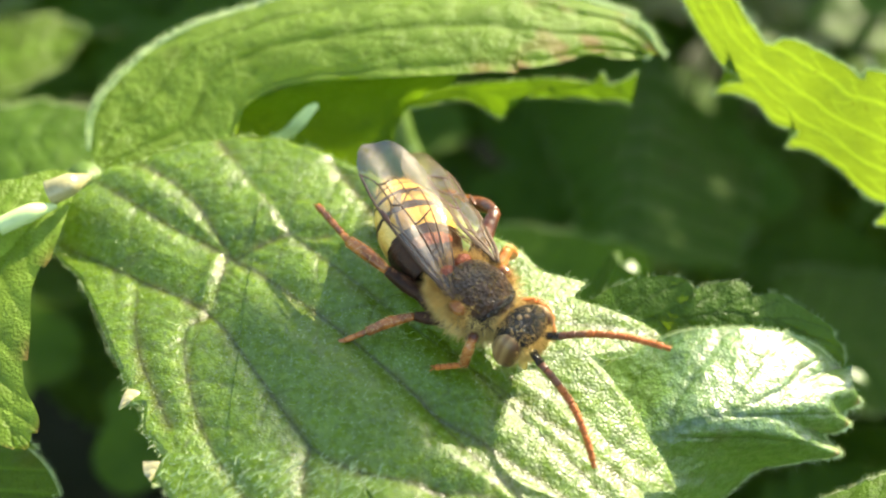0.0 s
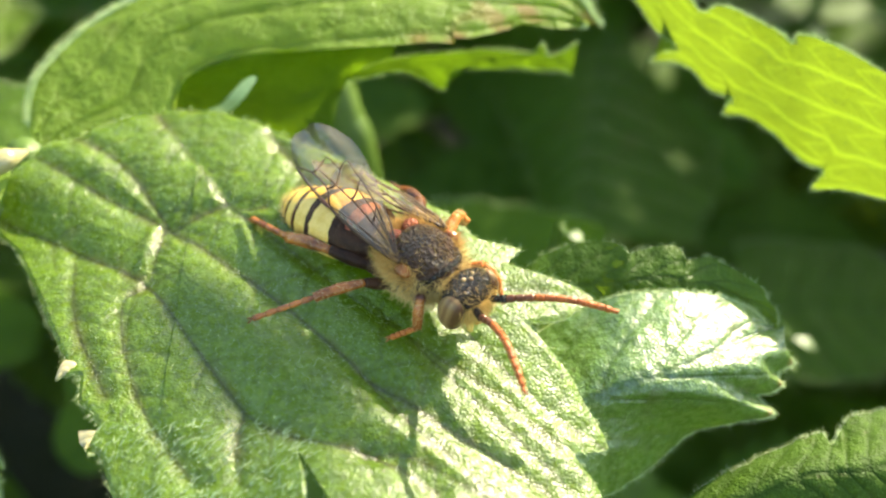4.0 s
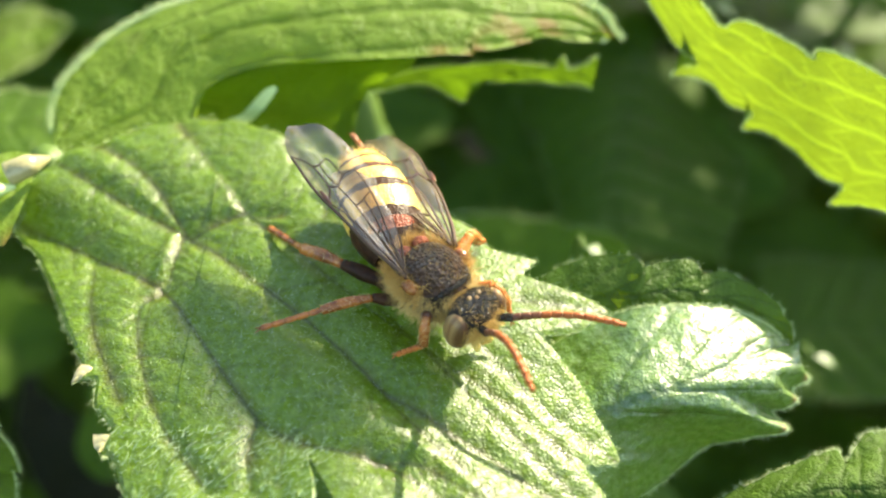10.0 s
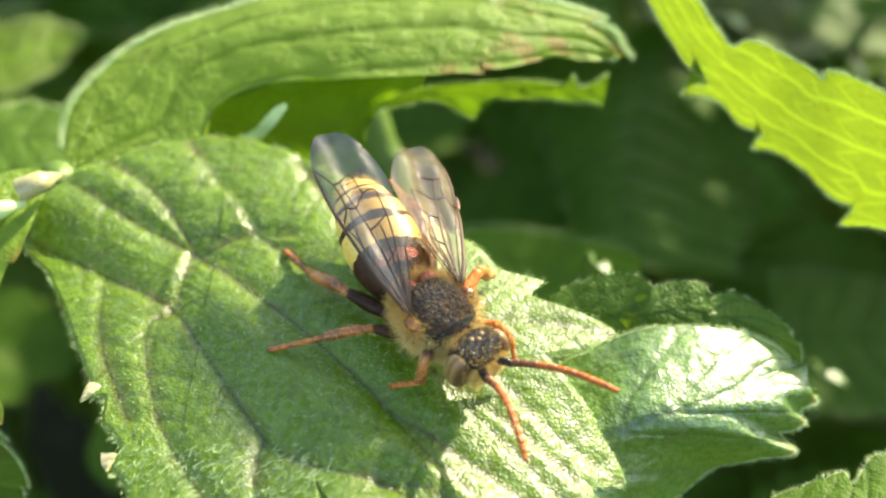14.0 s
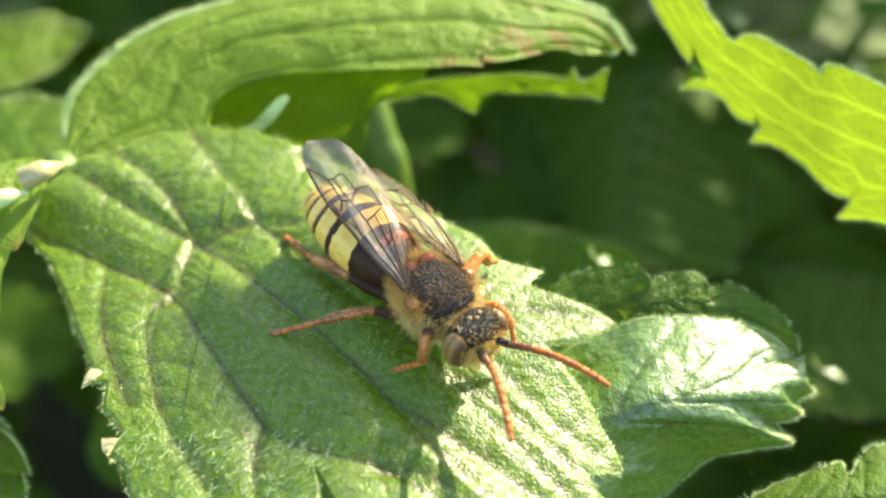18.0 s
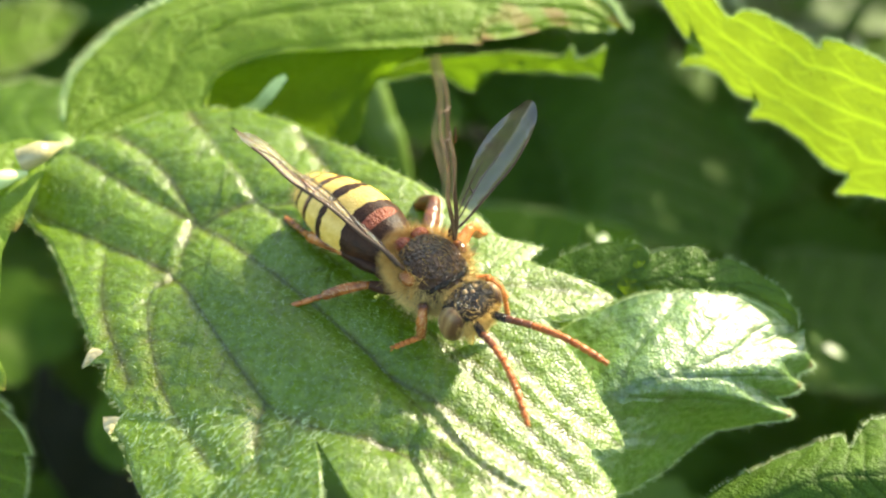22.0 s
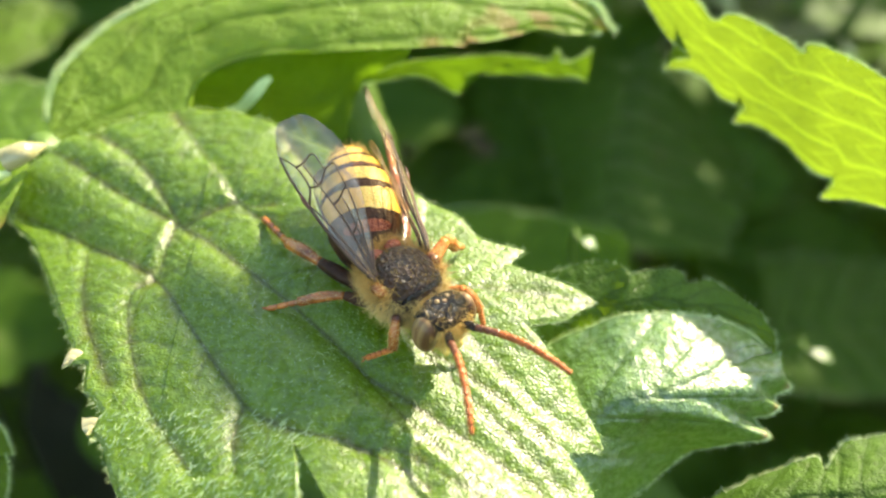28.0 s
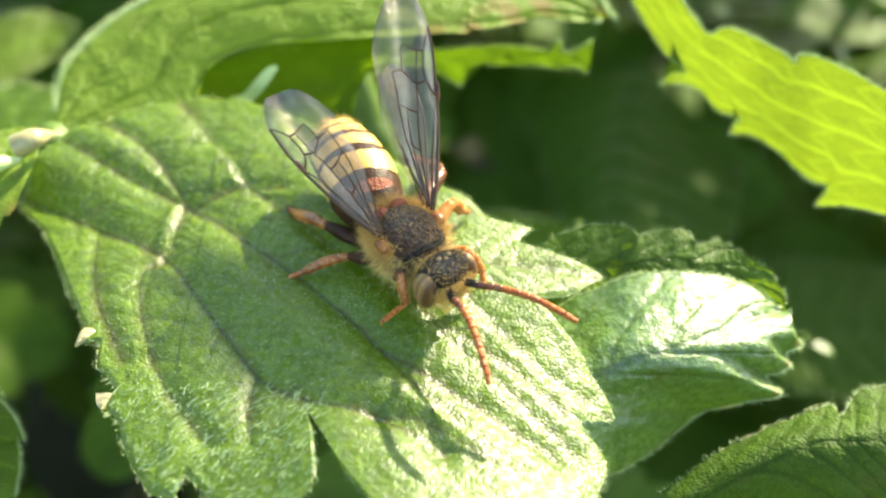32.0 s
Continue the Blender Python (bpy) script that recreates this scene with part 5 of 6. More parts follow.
LEGS = {
    "fore_r": build_leg("fore_leg", [(0.75, -0.9, 1.2), (1.2, -1.45, 1.85), (1.15, -1.85, 0.75), (0.35, -2.45, 0.5)], 0.9, [M_LEG_DARK, M_LEG_RED, M_ORANGE]),
    "fore_l": build_leg("fore_leg", [(0.75, 0.9, 1.2), (1.6, 1.55, 1.75), (2.2, 1.75, 1.0), (2.5, 1.65, 0.5)], 0.85, [M_ORANGE, M_ORANGE, M_ORANGE]),
    "mid_r": build_leg("middle_leg", [(-0.3, -1.0, 1.2), (-1.15, -1.85, 1.55), (-2.4, -3.2, 1.15), (-3.9, -4.85, 0.5)], 0.92, [M_BAND, M_LEG_RED, M_LEG_RED]),
    "mid_l": build_leg("middle_leg", [(-0.3, 1.0, 1.2), (-0.8, 2.7, 1.75), (-1.0, 3.3, 0.9), (-1.3, 3.9, 0.3)], 1.05, [M_ORANGE, M_ORANGE, M_ORANGE]),
    "hind_r": build_leg("hind_leg", [(-1.2, -0.8, 1.2), (-3.2, -1.5, 1.5), (-5.3, -1.75, 1.15), (-7.8, -1.5, 0.55)], 1.15, [M_BAND, M_LEG_RED, M_LEG_RED]),
}


# the grooming leg: its shin and foot swing about the knee
GROOM_KNEE = (-2.4, 1.7, 1.1)


def build_grooming_leg():
    v, f = tube([(0, -0.45, 0.25), (0, 0, 0), (-0.5, 0.35, 0.25)], [0.42, 0.40, 0.30], 12, 10)
    leg = part("hind_leg", mesh_from("hind_leg", v, f, M_BAND), BEE, "grooming hind leg, black and red-brown")
    leg.location = Vector((-1.2, 0.8, 1.2)) * MM
    k = np.array(GROOM_KNEE)
    v, f = tube([k * 0.1, k * 0.6, k], [0.25, 0.36, 0.24], 12, 14)
    part("femur", mesh_from("femur", v, f, M_LEG_DARK), leg)
    v, f = tube([(0, 0, 0), (0.9, 0, 0.07), (1.9, 0, 0)], [0.20, 0.31, 0.25], 12, 14)
    shin = part("tibia", mesh_from("tibia", v, f, M_LEG_DARK), leg, "red-brown shin")
    pieces = []
    for a, b, r in ((1.9, 2.8, 0.19), (2.8, 3.25, 0.15), (3.25, 3.65, 0.14), (3.65, 4.0, 0.13), (4.0, 4.4, 0.12)):
        pieces.append(tube([(a, 0, 0), ((a + b) / 2, 0, 0.01), (b - 0.03, 0, 0)], [r * 0.8, r, r * 0.9], 9, 6))
    for sgn in (-1, 1):
        pieces.append(tube([(4.38, 0, 0), (4.52, 0.08 * sgn, 0), (4.58, 0.10 * sgn, -0.05)], [0.035, 0.03, 0.012], 6, 6))
    foot = part("tarsus", mesh_from("tarsus", *joined(pieces), M_LEG_RED), leg, "red-brown jointed foot")
    return leg, shin, foot


LEGS["hind_l"], GROOM_SHIN, GROOM_FOOT = build_grooming_leg()


# ---------------------------------------------------------------- what moves
def aim(at, ahead, up, lean=0.0):
    """A pose at a point (mm) whose x axis runs along ahead and whose z axis is near up; lean in degrees about x."""
    x = Vector(ahead).normalized()
    y = Vector(up).cross(x).normalized()
    z = x.cross(y)
    m = Matrix((x, y, z)).transposed().to_4x4()
    return Matrix.Translation(Vector(at) * MM) @ m @ pose(0, 0, 0, lean)


def turned(yaw, pitch):
    """A direction from yaw to the left and pitch upwards, in degrees."""
    a, b = radians(yaw), radians(pitch)
    return (math.cos(a) * math.cos(b), math.sin(a) * math.cos(b), math.sin(b))


def body(x, y, pitch, yaw):
    return pose(x * MM, y * MM, 0.6 * MM, 0, pitch, yaw)


def tail(yaw, pitch):
    """The abdomen, swung to the left and lifted."""
    return pose(-1.75 * MM, 0, 1.5 * MM, 0, pitch, -yaw)


def feeler(side, yaw, pitch):
    return aim((1.1, 0.30 * side, 0.1), turned(yaw, pitch), (0, 0, 1))


def limb(key, yaw, pitch):
    return Matrix.Translation(LEGS[key].location) @ pose(0, 0, 0, 0, pitch, yaw)


def shank(x, y, z):
    """Shin and foot of the grooming leg, pointing along a direction in the leg's space."""
    return aim(GROOM_KNEE, (x, y, z), (0, 0.1, 1))


def wing_pose(side, hind, yaw, pitch, lean):
    """A wing spread outwards by yaw from straight back, lifted by pitch, its leading edge raised by lean."""
    ahead = turned(180 - side * (yaw - (4 if hind else 0)), pitch - (3 if hind else 0))
    base = (-0.32 if hind else 0.0, side * 1.18, 2.66 if hind else 2.78)
    return aim(base, ahead, (0, 0, 1), side * lean)


def lifted(z):
    return pose(0, 0, z * MM)


def motions():
    walk(BEE, [
        (0, body(-1.42, -3.13, 2.1, -42.6)),
        (1, body(-0.76, -2.61, 1.2, -44.6)),
        (2, body(-0.80, -2.92, 1.0, -46.8)),
        (3, body(-0.83, -2.97, 1.4, -44.7)),
        (6, body(-0.90, -3.17, 1.4, -44.0)),
        (7, body(-0.90, -3.18, 0.8, -46.0)),
        (8, body(-1.09, -2.96, 2.9, -44.1)),
        (9, body(-1.10, -3.08, 2.4, -47.6)),
        (10, body(-1.00, -3.45, 0.1, -46.5)),
        (11, body(-1.02, -3.56, 0.2, -49.2)),
        (12, body(-0.99, -3.57, 1.0, -49.3)),
        (13, body(-1.13, -3.79, -1.5, -45.4)),
        (14, body(-1.13, -4.16, 1.9, -49.4)),
        (17, body(-1.18, -3.89, 1.2, -48.5)),
        (18, body(-1.07, -3.88, 0.0, -50.3)),
        (19, body(-1.03, -3.65, 2.1, -52.6)),
        (20, body(-1.05, -3.63, 2.0, -54.7)),
        (21, body(-1.15, -3.70, 1.7, -54.8)),
        (22, body(-1.35, -3.73, 1.7, -48.3)),
        (23, body(-1.10, -3.61, 1.8, -54.9)),
        (24, body(-1.14, -3.51, 2.2, -54.8)),
        (25, body(-1.28, -3.94, 1.4, -51.3)),
        (28, body(-1.47, -4.29, -1.7, -48.1)),
        (29, body(-1.54, -4.32, -0.3, -48.3)),
        (30, body(-1.65, -4.18, -1.5, -48.2)),
        (31, body(-1.86, -3.89, -0.3, -47.5)),
        (32, body(-1.78, -3.46, 0.5, -51.6)),
    ])
    walk(ABDOMEN, [
        (0, tail(28, 0)),
        (1, tail(4, -12)),
        (2, tail(0, -12)),
        (3, tail(0, -12)),
        (6, tail(-4, -4)),
        (7, tail(-4, 8)),
        (8, tail(4, -4)),
        (9, tail(20, -4)),
        (10, tail(24, 12)),
        (11, tail(20, 12)),
        (12, tail(8, 4)),
        (13, tail(20, 16)),
        (14, tail(16, 12)),
        (17, tail(4, 12)),
        (18, tail(-4, 8)),
        (19, tail(-8, 4)),
        (20, tail(-12, 4)),
        (21, tail(-4, -4)),
        (22, tail(-4, 0)),
        (23, tail(-8, 0)),
        (24, tail(-8, 4)),
        (25, tail(8, 24)),
        (28, tail(28, 16)),
        (29, tail(32, 36)),
        (30, tail(24, 40)),
        (31, tail(12, 16)),
        (32, tail(16, 12)),
    ])
    walk(WINGS[1, False], [
        (0, wing_pose(1, False, 31, -11, 26)),
        (1, wing_pose(1, False, 24, -20, 34)),
        (2, wing_pose(1, False, 18, -15, 12)),
        (3, wing_pose(1, False, 20, -17, 16)),
        (6, wing_pose(1, False, 0, -14, 39)),
        (7, wing_pose(1, False, 17, 2, 21)),
        (8, wing_pose(1, False, 17, -4, 11)),
        (9, wing_pose(1, False, 19, -2, 22)),
        (10, wing_pose(1, False, 26, -7, 5)),
        (11, wing_pose(1, False, 17, -7, 20)),
        (12, wing_pose(1, False, 18, 4, 44)),
        (13, wing_pose(1, False, 25, 11, 38)),
        (14, wing_pose(1, False, 32, -4, 13)),
        (17, wing_pose(1, False, 10, -5, 9)),
        (18, wing_pose(1, False, 16, -11, 23)),
        (19, wing_pose(1, False, 17, -5, 9)),
        (20, wing_pose(1, False, 21, -16, 28)),
        (21, wing_pose(1, False, 23, -10, 34)),
        (22, wing_pose(1, False, -8, 88, 33)),
        (23, wing_pose(1, False, 13, -7, 74)),
        (24, wing_pose(1, False, 19, -9, 24)),
        (25, wing_pose(1, False, -7, -4, 39)),
        (28, wing_pose(1, False, 28, 4, 71)),
        (29, wing_pose(1, False, 37, 6, 62)),
        (30, wing_pose(1, False, 42, 29, 21)),
        (31, wing_pose(1, False, 33, 20, 16)),
        (32, wing_pose(1, False, 34, 38, 18)),
    ])
    walk(WINGS[-1, False], [
        (0, wing_pose(-1, False, -20, 3, 9)),
        (1, wing_pose(-1, False, -9, -5, 39)),
        (2, wing_pose(-1, False, -10, -5, 39)),
        (3, wing_pose(-1, False, -12, -5, 39)),
        (6, wing_pose(-1, False, -14, 2, 19)),
        (7, wing_pose(-1, False, -15, 9, 50)),
        (8, wing_pose(-1, False, -14, 4, -1)),
        (9, wing_pose(-1, False, -6, 6, -3)),
        (10, wing_pose(-1, False, -7, 10, -1)),
        (11, wing_pose(-1, False, -8, 16, -9)),
        (12, wing_pose(-1, False, -5, 14, -9)),
        (13, wing_pose(-1, False, -7, 19, -10)),
        (14, wing_pose(-1, False, -10, 13, 11)),
        (17, wing_pose(-1, False, -7, 8, -3)),
        (18, wing_pose(-1, False, -7, 9, -4)),
        (19, wing_pose(-1, False, -9, 5, 27)),
        (20, wing_pose(-1, False, -10, 6, 19)),
        (21, wing_pose(-1, False, -9, 5, 31)),
        (22, wing_pose(-1, False, 10, 18, -48)),
        (23, wing_pose(-1, False, -11, 5, -6)),
        (24, wing_pose(-1, False, -10, 7, 19)),
        (25, wing_pose(-1, False, -9, 17, 23)),
        (28, wing_pose(-1, False, -9, 10, 27)),
        (29, wing_pose(-1, False, -8, 14, 34)),
        (30, wing_pose(-1, False, -2, 26, 11)),
        (31, wing_pose(-1, False, -9, 11, 23)),
        (32, wing_pose(-1, False, -1, 8, 19)),
    ])
    walk(WINGS[1, True], [
        (0, wing_pose(1, True, 31, -11, 26)),
        (1, wing_pose(1, True, 24, -20, 34)),
        (2, wing_pose(1, True, 18, -15, 12)),
        (3, wing_pose(1, True, 20, -17, 16)),
        (6, wing_pose(1, True, 0, -14, 39)),
        (7, wing_pose(1, True, 17, 2, 21)),
        (8, wing_pose(1, True, 17, -4, 11)),
        (9, wing_pose(1, True, 19, -2, 22)),
        (10, wing_pose(1, True, 26, -7, 5)),
        (11, wing_pose(1, True, 17, -7, 20)),
        (12, wing_pose(1, True, 18, 4, 44)),
        (13, wing_pose(1, True, 25, 11, 38)),
        (14, wing_pose(1, True, 32, -4, 13)),
        (17, wing_pose(1, True, 10, -5, 9)),
        (18, wing_pose(1, True, 16, -11, 23)),
        (19, wing_pose(1, True, 17, -5, 9)),
        (20, wing_pose(1, True, 21, -16, 28)),
        (21, wing_pose(1, True, 23, -10, 34)),
        (22, wing_pose(1, True, 95, 40, 70)),
        (23, wing_pose(1, True, 13, -7, 74)),
        (24, wing_pose(1, True, 19, -9, 24)),
        (25, wing_pose(1, True, -7, -4, 39)),
        (28, wing_pose(1, True, 28, 4, 71)),
        (29, wing_pose(1, True, 37, 6, 62)),
        (30, wing_pose(1, True, 42, 29, 21)),
        (31, wing_pose(1, True, 33, 20, 16)),
        (32, wing_pose(1, True, 34, 38, 18)),
    ])
    walk(WINGS[-1, True], [
        (0, wing_pose(-1, True, -20, 3, 9)),
        (1, wing_pose(-1, True, -9, -5, 39)),
        (2, wing_pose(-1, True, -10, -5, 39)),
        (3, wing_pose(-1, True, -12, -5, 39)),
        (6, wing_pose(-1, True, -14, 2, 19)),
        (7, wing_pose(-1, True, -15, 9, 50)),
        (8, wing_pose(-1, True, -14, 4, -1)),
        (9, wing_pose(-1, True, -6, 6, -3)),
        (10, wing_pose(-1, True, -7, 10, -1)),
        (11, wing_pose(-1, True, -8, 16, -9)),
        (12, wing_pose(-1, True, -5, 14, -9)),
        (13, wing_pose(-1, True, -7, 19, -10)),
        (14, wing_pose(-1, True, -10, 13, 11)),
        (17, wing_pose(-1, True, -7, 8, -3)),
        (18, wing_pose(-1, True, -7, 9, -4)),
        (19, wing_pose(-1, True, -9, 5, 27)),
        (20, wing_pose(-1, True, -10, 6, 19)),
        (21, wing_pose(-1, True, -9, 5, 31)),
        (22, wing_pose(-1, True, 10, 18, -48)),
        (23, wing_pose(-1, True, -11, 5, -6)),
        (24, wing_pose(-1, True, -10, 7, 19)),
        (25, wing_pose(-1, True, -9, 17, 23)),
        (28, wing_pose(-1, True, -9, 10, 27)),
        (29, wing_pose(-1, True, -8, 14, 34)),
        (30, wing_pose(-1, True, -2, 26, 11)),
        (31, wing_pose(-1, True, -9, 11, 23)),
        (32, wing_pose(-1, True, -1, 8, 19)),
    ])
    walk(ANT_L, [
        (0, feeler(1, 24, 29)),
        (1, feeler(1, 39, 19)),
        (2, feeler(1, 33, 12)),
        (3, feeler(1, 34, 14)),
        (6, feeler(1, 33, 21)),
        (7, feeler(1, 29, 26)),
        (8, feeler(1, 35, 14)),
        (9, feeler(1, 37, 20)),
        (10, feeler(1, 41, 14)),
        (11, feeler(1, 33, 24)),
        (12, feeler(1, 34, 26)),
        (13, feeler(1, 27, 21)),
        (14, feeler(1, 25, 24)),
        (17, feeler(1, 31, 13)),
        (18, feeler(1, 19, 19)),
        (19, feeler(1, 25, 16)),
        (20, feeler(1, 24, 16)),
        (21, feeler(1, 25, 10)),
        (22, feeler(1, 21, 12)),
        (23, feeler(1, 29, 20)),
        (24, feeler(1, 30, 10)),
        (25, feeler(1, 21, 22)),
        (28, feeler(1, 12, 19)),
        (29, feeler(1, 11, 20)),
        (30, feeler(1, 12, 15)),
        (31, feeler(1, 11, 17)),
        (32, feeler(1, 21, 18)),
    ])
    walk(ANT_R, [
        (0, feeler(-1, -14, -11)),
        (1, feeler(-1, -25, 25)),
        (2, feeler(-1, -21, 13)),
        (3, feeler(-1, -25, 22)),
        (6, feeler(-1, -29, 26)),
        (7, feeler(-1, -26, 30)),
        (8, feeler(-1, -25, 29)),
        (9, feeler(-1, -23, 33)),
        (10, feeler(-1, -23, 34)),
        (11, feeler(-1, -20, 34)),
        (12, feeler(-1, -20, 33)),
        (13, feeler(-1, -27, 30)),
        (14, feeler(-1, -23, 25)),
        (17, feeler(-1, -23, 25)),
        (18, feeler(-1, -27, 22)),
        (19, feeler(-1, -20, 17)),
        (20, feeler(-1, -21, 17)),
        (21, feeler(-1, -17, 12)),
        (22, feeler(-1, -19, 12)),
        (23, feeler(-1, -18, 21)),
        (24, feeler(-1, -17, 17)),
        (25, feeler(-1, -24, 17)),
        (28, feeler(-1, -31, 15)),
        (29, feeler(-1, -31, 22)),
        (30, feeler(-1, -27, 15)),
        (31, feeler(-1, -31, 15)),
        (32, feeler(-1, -21, 15)),
    ])
    walk(LEGS['mid_r'], [
        (0, limb('mid_r', -8.7, -21.8)),
        (1, limb('mid_r', 13.8, 1.0)),
        (2, limb('mid_r', 14.5, 3.6)),
        (3, limb('mid_r', 12.4, 4.0)),
        (6, limb('mid_r', 11.3, 6.0)),
        (7, limb('mid_r', 13.5, 6.6)),
        (8, limb('mid_r', 7.5, -5.8)),
        (9, limb('mid_r', 16.5, 3.4)),
        (10, limb('mid_r', 9.5, 3.2)),
        (11, limb('mid_r', 9.3, -0.1)),
        (12, limb('mid_r', 8.8, -2.2)),
        (13, limb('mid_r', -2.3, -7.2)),
        (14, limb('mid_r', -1.1, -8.9)),
        (17, limb('mid_r', -1.4, -10.1)),
        (18, limb('mid_r', 1.3, -7.4)),
        (19, limb('mid_r', 6.8, -9.2)),
        (20, limb('mid_r', 8.2, -10.6)),
        (21, limb('mid_r', 5.1, -12.7)),
        (22, limb('mid_r', -7.0, -17.9)),
        (23, limb('mid_r', 8.2, -10.9)),
        (24, limb('mid_r', 9.9, -9.8)),
        (25, limb('mid_r', -1.7, -12.8)),
        (28, limb('mid_r', -11.2, -11.6)),
        (29, limb('mid_r', -14.2, -17.4)),
        (30, limb('mid_r', -14.3, -17.2)),
        (31, limb('mid_r', -15.4, -21.4)),
        (32, limb('mid_r', -8.4, -25.4)),
    ])
    walk(LEGS['hind_r'], [
        (0, limb('hind_r', -10.5, 6.0)),
        (1, limb('hind_r', 4.3, -6.8)),
        (2, limb('hind_r', 5.6, -6.6)),
        (3, limb('hind_r', 2.8, -6.4)),
        (6, limb('hind_r', 0.3, -6.5)),
        (7, limb('hind_r', 1.8, -5.4)),
        (8, limb('hind_r', -1.0, -9.9)),
        (9, limb('hind_r', 2.5, -8.7)),
        (10, limb('hind_r', 0.6, -4.5)),
        (11, limb('hind_r', 2.7, -4.6)),
        (12, limb('hind_r', 3.1, -5.6)),
        (13, limb('hind_r', -4.1, -3.0)),
        (14, limb('hind_r', -1.3, -6.6)),
        (17, limb('hind_r', -1.7, -6.1)),
        (18, limb('hind_r', 0.8, -4.6)),
        (19, limb('hind_r', 4.4, -9.2)),
        (20, limb('hind_r', 6.5, -8.9)),
        (21, limb('hind_r', 6.3, -7.9)),
        (22, limb('hind_r', -3.3, -8.9)),
        (23, limb('hind_r', 7.1, -9.1)),
        (24, limb('hind_r', 7.1, -10.2)),
        (25, limb('hind_r', 0.5, -7.4)),
        (28, limb('hind_r', -5.6, -2.5)),
        (29, limb('hind_r', -6.3, -3.9)),
        (30, limb('hind_r', -7.3, -4.1)),
        (31, limb('hind_r', -8.9, -8.2)),
        (32, limb('hind_r', -3.7, -11.5)),
    ])
    walk(LEGS['fore_r'], [
        (0, limb('fore_r', 1.8, -1.6)),
        (1, limb('fore_r', 15.3, -11.2)),
        (2, limb('fore_r', 14.0, -9.9)),
        (3, limb('fore_r', 13.4, -9.5)),
        (6, limb('fore_r', 12.5, -8.6)),
        (7, limb('fore_r', 11.6, -7.9)),
        (8, limb('fore_r', 15.9, -10.4)),
        (9, limb('fore_r', 16.8, -10.5)),
        (10, limb('fore_r', 14.2, -9.1)),
        (11, limb('fore_r', 13.8, -8.6)),
        (12, limb('fore_r', 14.9, -9.0)),
        (13, limb('fore_r', 12.2, -7.5)),
        (14, limb('fore_r', 8.6, -5.2)),
        (17, limb('fore_r', 12.4, -7.2)),
        (18, limb('fore_r', 14.0, -8.3)),
        (19, limb('fore_r', 18.7, -10.8)),
        (20, limb('fore_r', 20.6, -11.9)),
        (21, limb('fore_r', 21.7, -12.4)),
        (22, limb('fore_r', 19.1, -10.8)),
        (23, limb('fore_r', 28.1, -16.0)),
        (24, limb('fore_r', 23.9, -13.3)),
        (25, limb('fore_r', 17.1, -9.4)),
        (28, limb('fore_r', 16.0, -7.8)),
        (29, limb('fore_r', 16.0, -8.0)),
        (30, limb('fore_r', 22.8, -10.5)),
        (31, limb('fore_r', 34.5, -16.4)),
        (32, limb('fore_r', 36.0, -18.7)),
    ])
    walk(LEGS['hind_l'], [
        (0, limb('hind_l', -35.2, -5.0)),
        (1, limb('hind_l', -14.2, -25.5)),
        (2, limb('hind_l', -15.2, -23.0)),
        (3, limb('hind_l', -17.1, -26.4)),
        (6, limb('hind_l', -10.6, -59.4)),
        (7, limb('hind_l', -2.9, -17.8)),
        (8, limb('hind_l', 1.8, -14.2)),
        (9, limb('hind_l', -0.1, -21.8)),
        (10, limb('hind_l', 1.8, -27.6)),
        (11, limb('hind_l', 2.1, -37.7)),
        (12, limb('hind_l', -3.0, -28.1)),
        (13, limb('hind_l', -4.3, -33.0)),
        (14, limb('hind_l', 2.1, -3.3)),
        (17, limb('hind_l', 19.9, 13.3)),
        (18, limb('hind_l', 22.8, -14.4)),
        (19, limb('hind_l', 13.9, -9.3)),
        (20, limb('hind_l', 23.5, -38.5)),
        (21, limb('hind_l', 2.1, -0.3)),
        (22, limb('hind_l', -14.0, -27.4)),
        (23, limb('hind_l', -5.7, 12.6)),
        (24, limb('hind_l', -10.0, 1.2)),
        (25, limb('hind_l', -8.8, -27.6)),
        (28, limb('hind_l', -8.6, -20.9)),
        (29, limb('hind_l', -1.7, -14.4)),
        (30, limb('hind_l', -10.3, -30.8)),
        (31, limb('hind_l', -11.7, -26.4)),
        (32, limb('hind_l', -30.5, -15.4)),
    ])
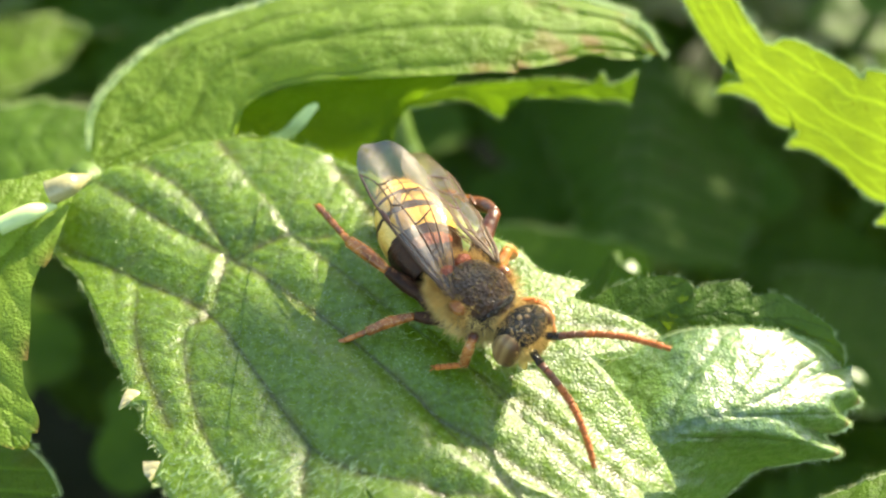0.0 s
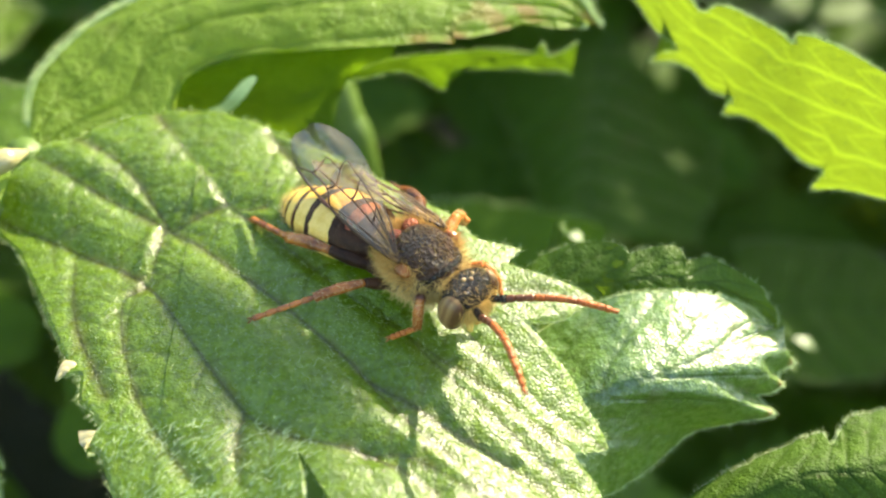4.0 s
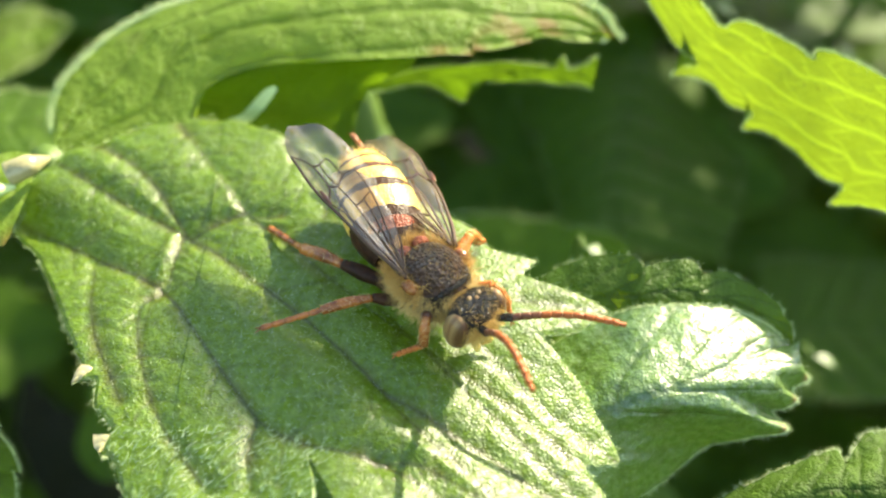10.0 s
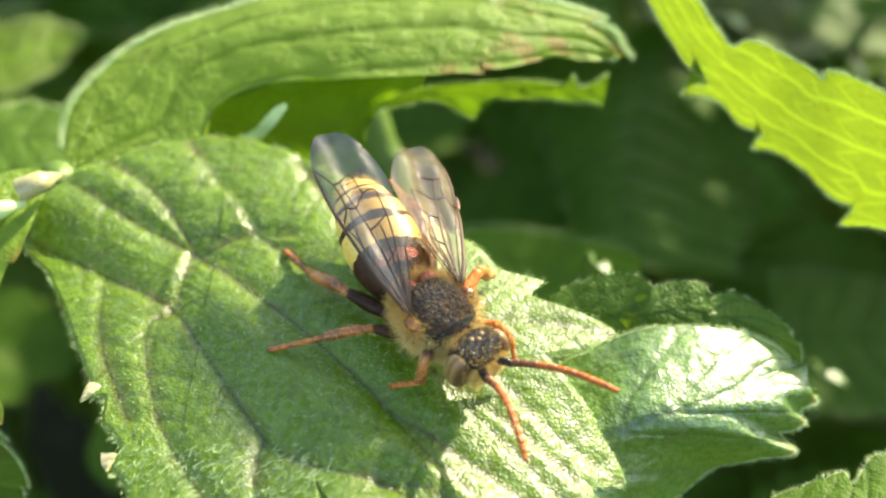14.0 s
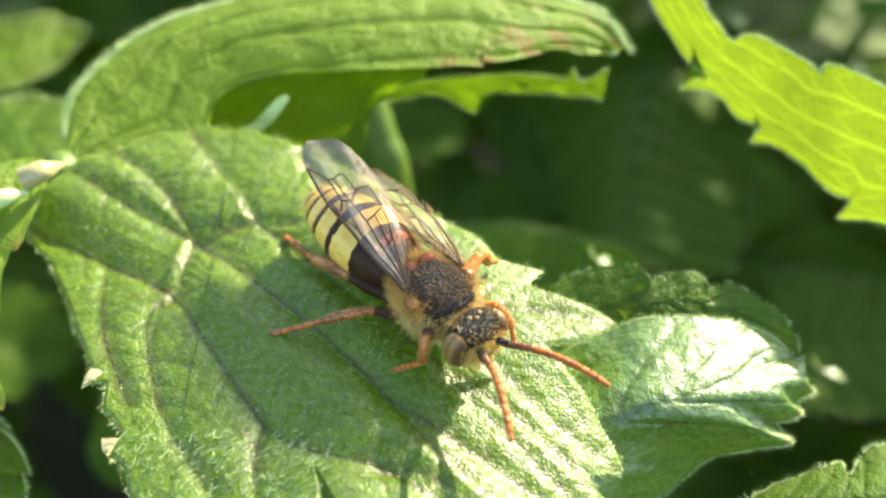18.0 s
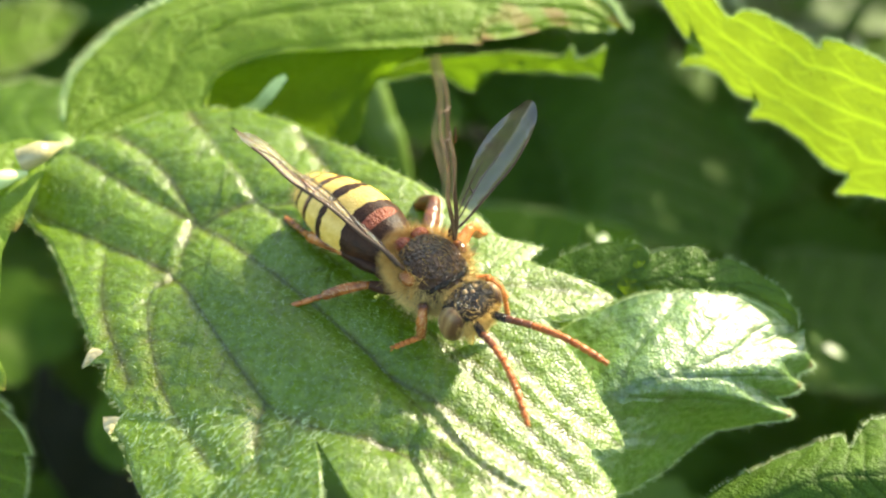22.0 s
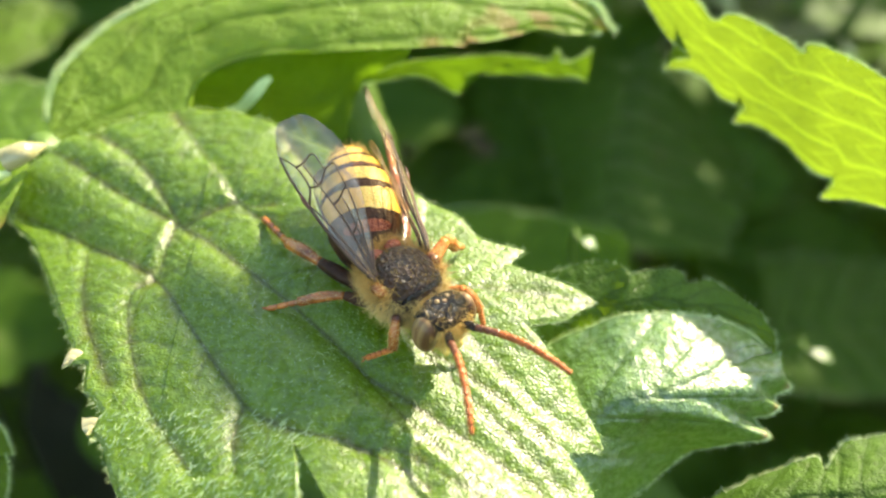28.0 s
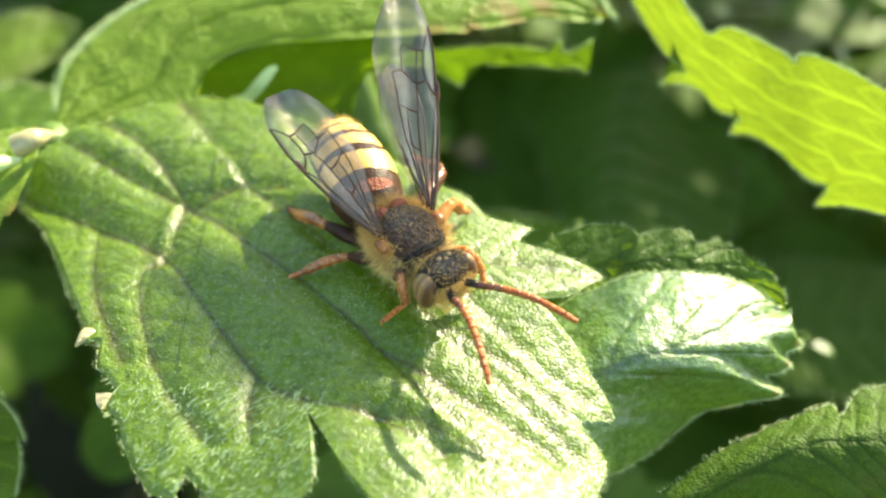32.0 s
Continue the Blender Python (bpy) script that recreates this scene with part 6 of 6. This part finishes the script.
    walk(GROOM_SHIN, [
        (0, shank(-0.88, -0.23, -0.43)),
        (1, shank(-0.99, 0.09, -0.08)),
        (2, shank(-0.99, 0.07, -0.12)),
        (3, shank(-1.00, 0.04, -0.06)),
        (6, shank(-0.87, -0.01, 0.49)),
        (7, shank(-0.94, 0.12, 0.30)),
        (8, shank(-0.95, 0.20, 0.24)),
        (9, shank(-0.84, 0.17, 0.52)),
        (10, shank(-0.77, 0.20, 0.60)),
        (11, shank(-0.55, 0.52, 0.65)),
        (12, shank(-0.52, 0.10, 0.85)),
        (13, shank(-0.84, 0.43, 0.34)),
        (14, shank(-0.89, 0.35, -0.29)),
        (17, shank(-0.42, 0.49, -0.76)),
        (18, shank(-0.74, 0.59, -0.33)),
        (19, shank(-0.79, 0.48, -0.38)),
        (20, shank(-0.88, 0.48, 0.06)),
        (21, shank(-0.75, 0.16, -0.64)),
        (22, shank(-0.91, -0.16, -0.39)),
        (23, shank(-0.60, -0.08, -0.79)),
        (24, shank(-0.74, -0.13, -0.66)),
        (25, shank(-0.38, 0.02, 0.93)),
        (28, shank(-0.87, 0.36, 0.33)),
        (29, shank(-0.89, 0.45, -0.12)),
        (30, shank(-0.94, 0.32, 0.16)),
        (31, shank(-0.99, 0.12, -0.07)),
        (32, shank(-0.95, -0.16, -0.26)),
    ])
    walk(GROOM_FOOT, [
        (0, shank(-0.88, -0.23, -0.43)),
        (1, shank(-0.99, 0.09, -0.08)),
        (2, shank(-0.99, 0.07, -0.12)),
        (3, shank(-1.00, 0.04, -0.06)),
        (6, shank(-0.87, -0.01, 0.49)),
        (7, shank(-0.94, 0.12, 0.30)),
        (8, shank(-0.95, 0.20, 0.24)),
        (9, shank(-0.84, 0.17, 0.52)),
        (10, shank(-0.77, 0.20, 0.60)),
        (11, shank(-0.55, 0.52, 0.65)),
        (12, shank(-0.52, 0.10, 0.85)),
        (13, shank(-0.84, 0.43, 0.34)),
        (14, shank(-0.89, 0.35, -0.29)),
        (17, shank(-0.42, 0.49, -0.76)),
        (18, shank(-0.74, 0.59, -0.33)),
        (19, shank(-0.79, 0.48, -0.38)),
        (20, shank(-0.88, 0.48, 0.06)),
        (21, shank(-0.75, 0.16, -0.64)),
        (22, shank(-0.91, -0.16, -0.39)),
        (23, shank(-0.60, -0.08, -0.79)),
        (24, shank(-0.74, -0.13, -0.66)),
        (25, shank(-0.38, 0.02, 0.93)),
        (28, shank(-0.87, 0.36, 0.33)),
        (29, shank(-0.89, 0.45, -0.12)),
        (30, shank(-0.94, 0.32, 0.16)),
        (31, shank(-0.99, 0.12, -0.07)),
        (32, shank(-0.95, -0.16, -0.26)),
    ])
    # gusts stir the loose leaves near the end
    walk(FOLDED, [(0, lifted(0)), (25.5, lifted(0)), (27.6, lifted(-0.8)), (28, lifted(-1.0)), (29, lifted(-0.1)), (29.5, lifted(-0.3)), (30, lifted(-1.0)), (30.5, lifted(-0.75)), (31, lifted(-0.5)), (31.5, lifted(0.7)), (32, lifted(-0.1))])
    walk(CORNER, [(0, lifted(0)), (25.5, lifted(0)), (27.6, lifted(-0.8)), (28, lifted(-1.0)), (29, lifted(0)), (30, lifted(-1.0)), (31, lifted(-0.5)), (31.5, lifted(0.9)), (32, lifted(0.4))])
    walk(BRIGHT, [(0, lifted(0)), (31, lifted(0)), (31.5, lifted(0)), (32, lifted(-1.55))])


motions()
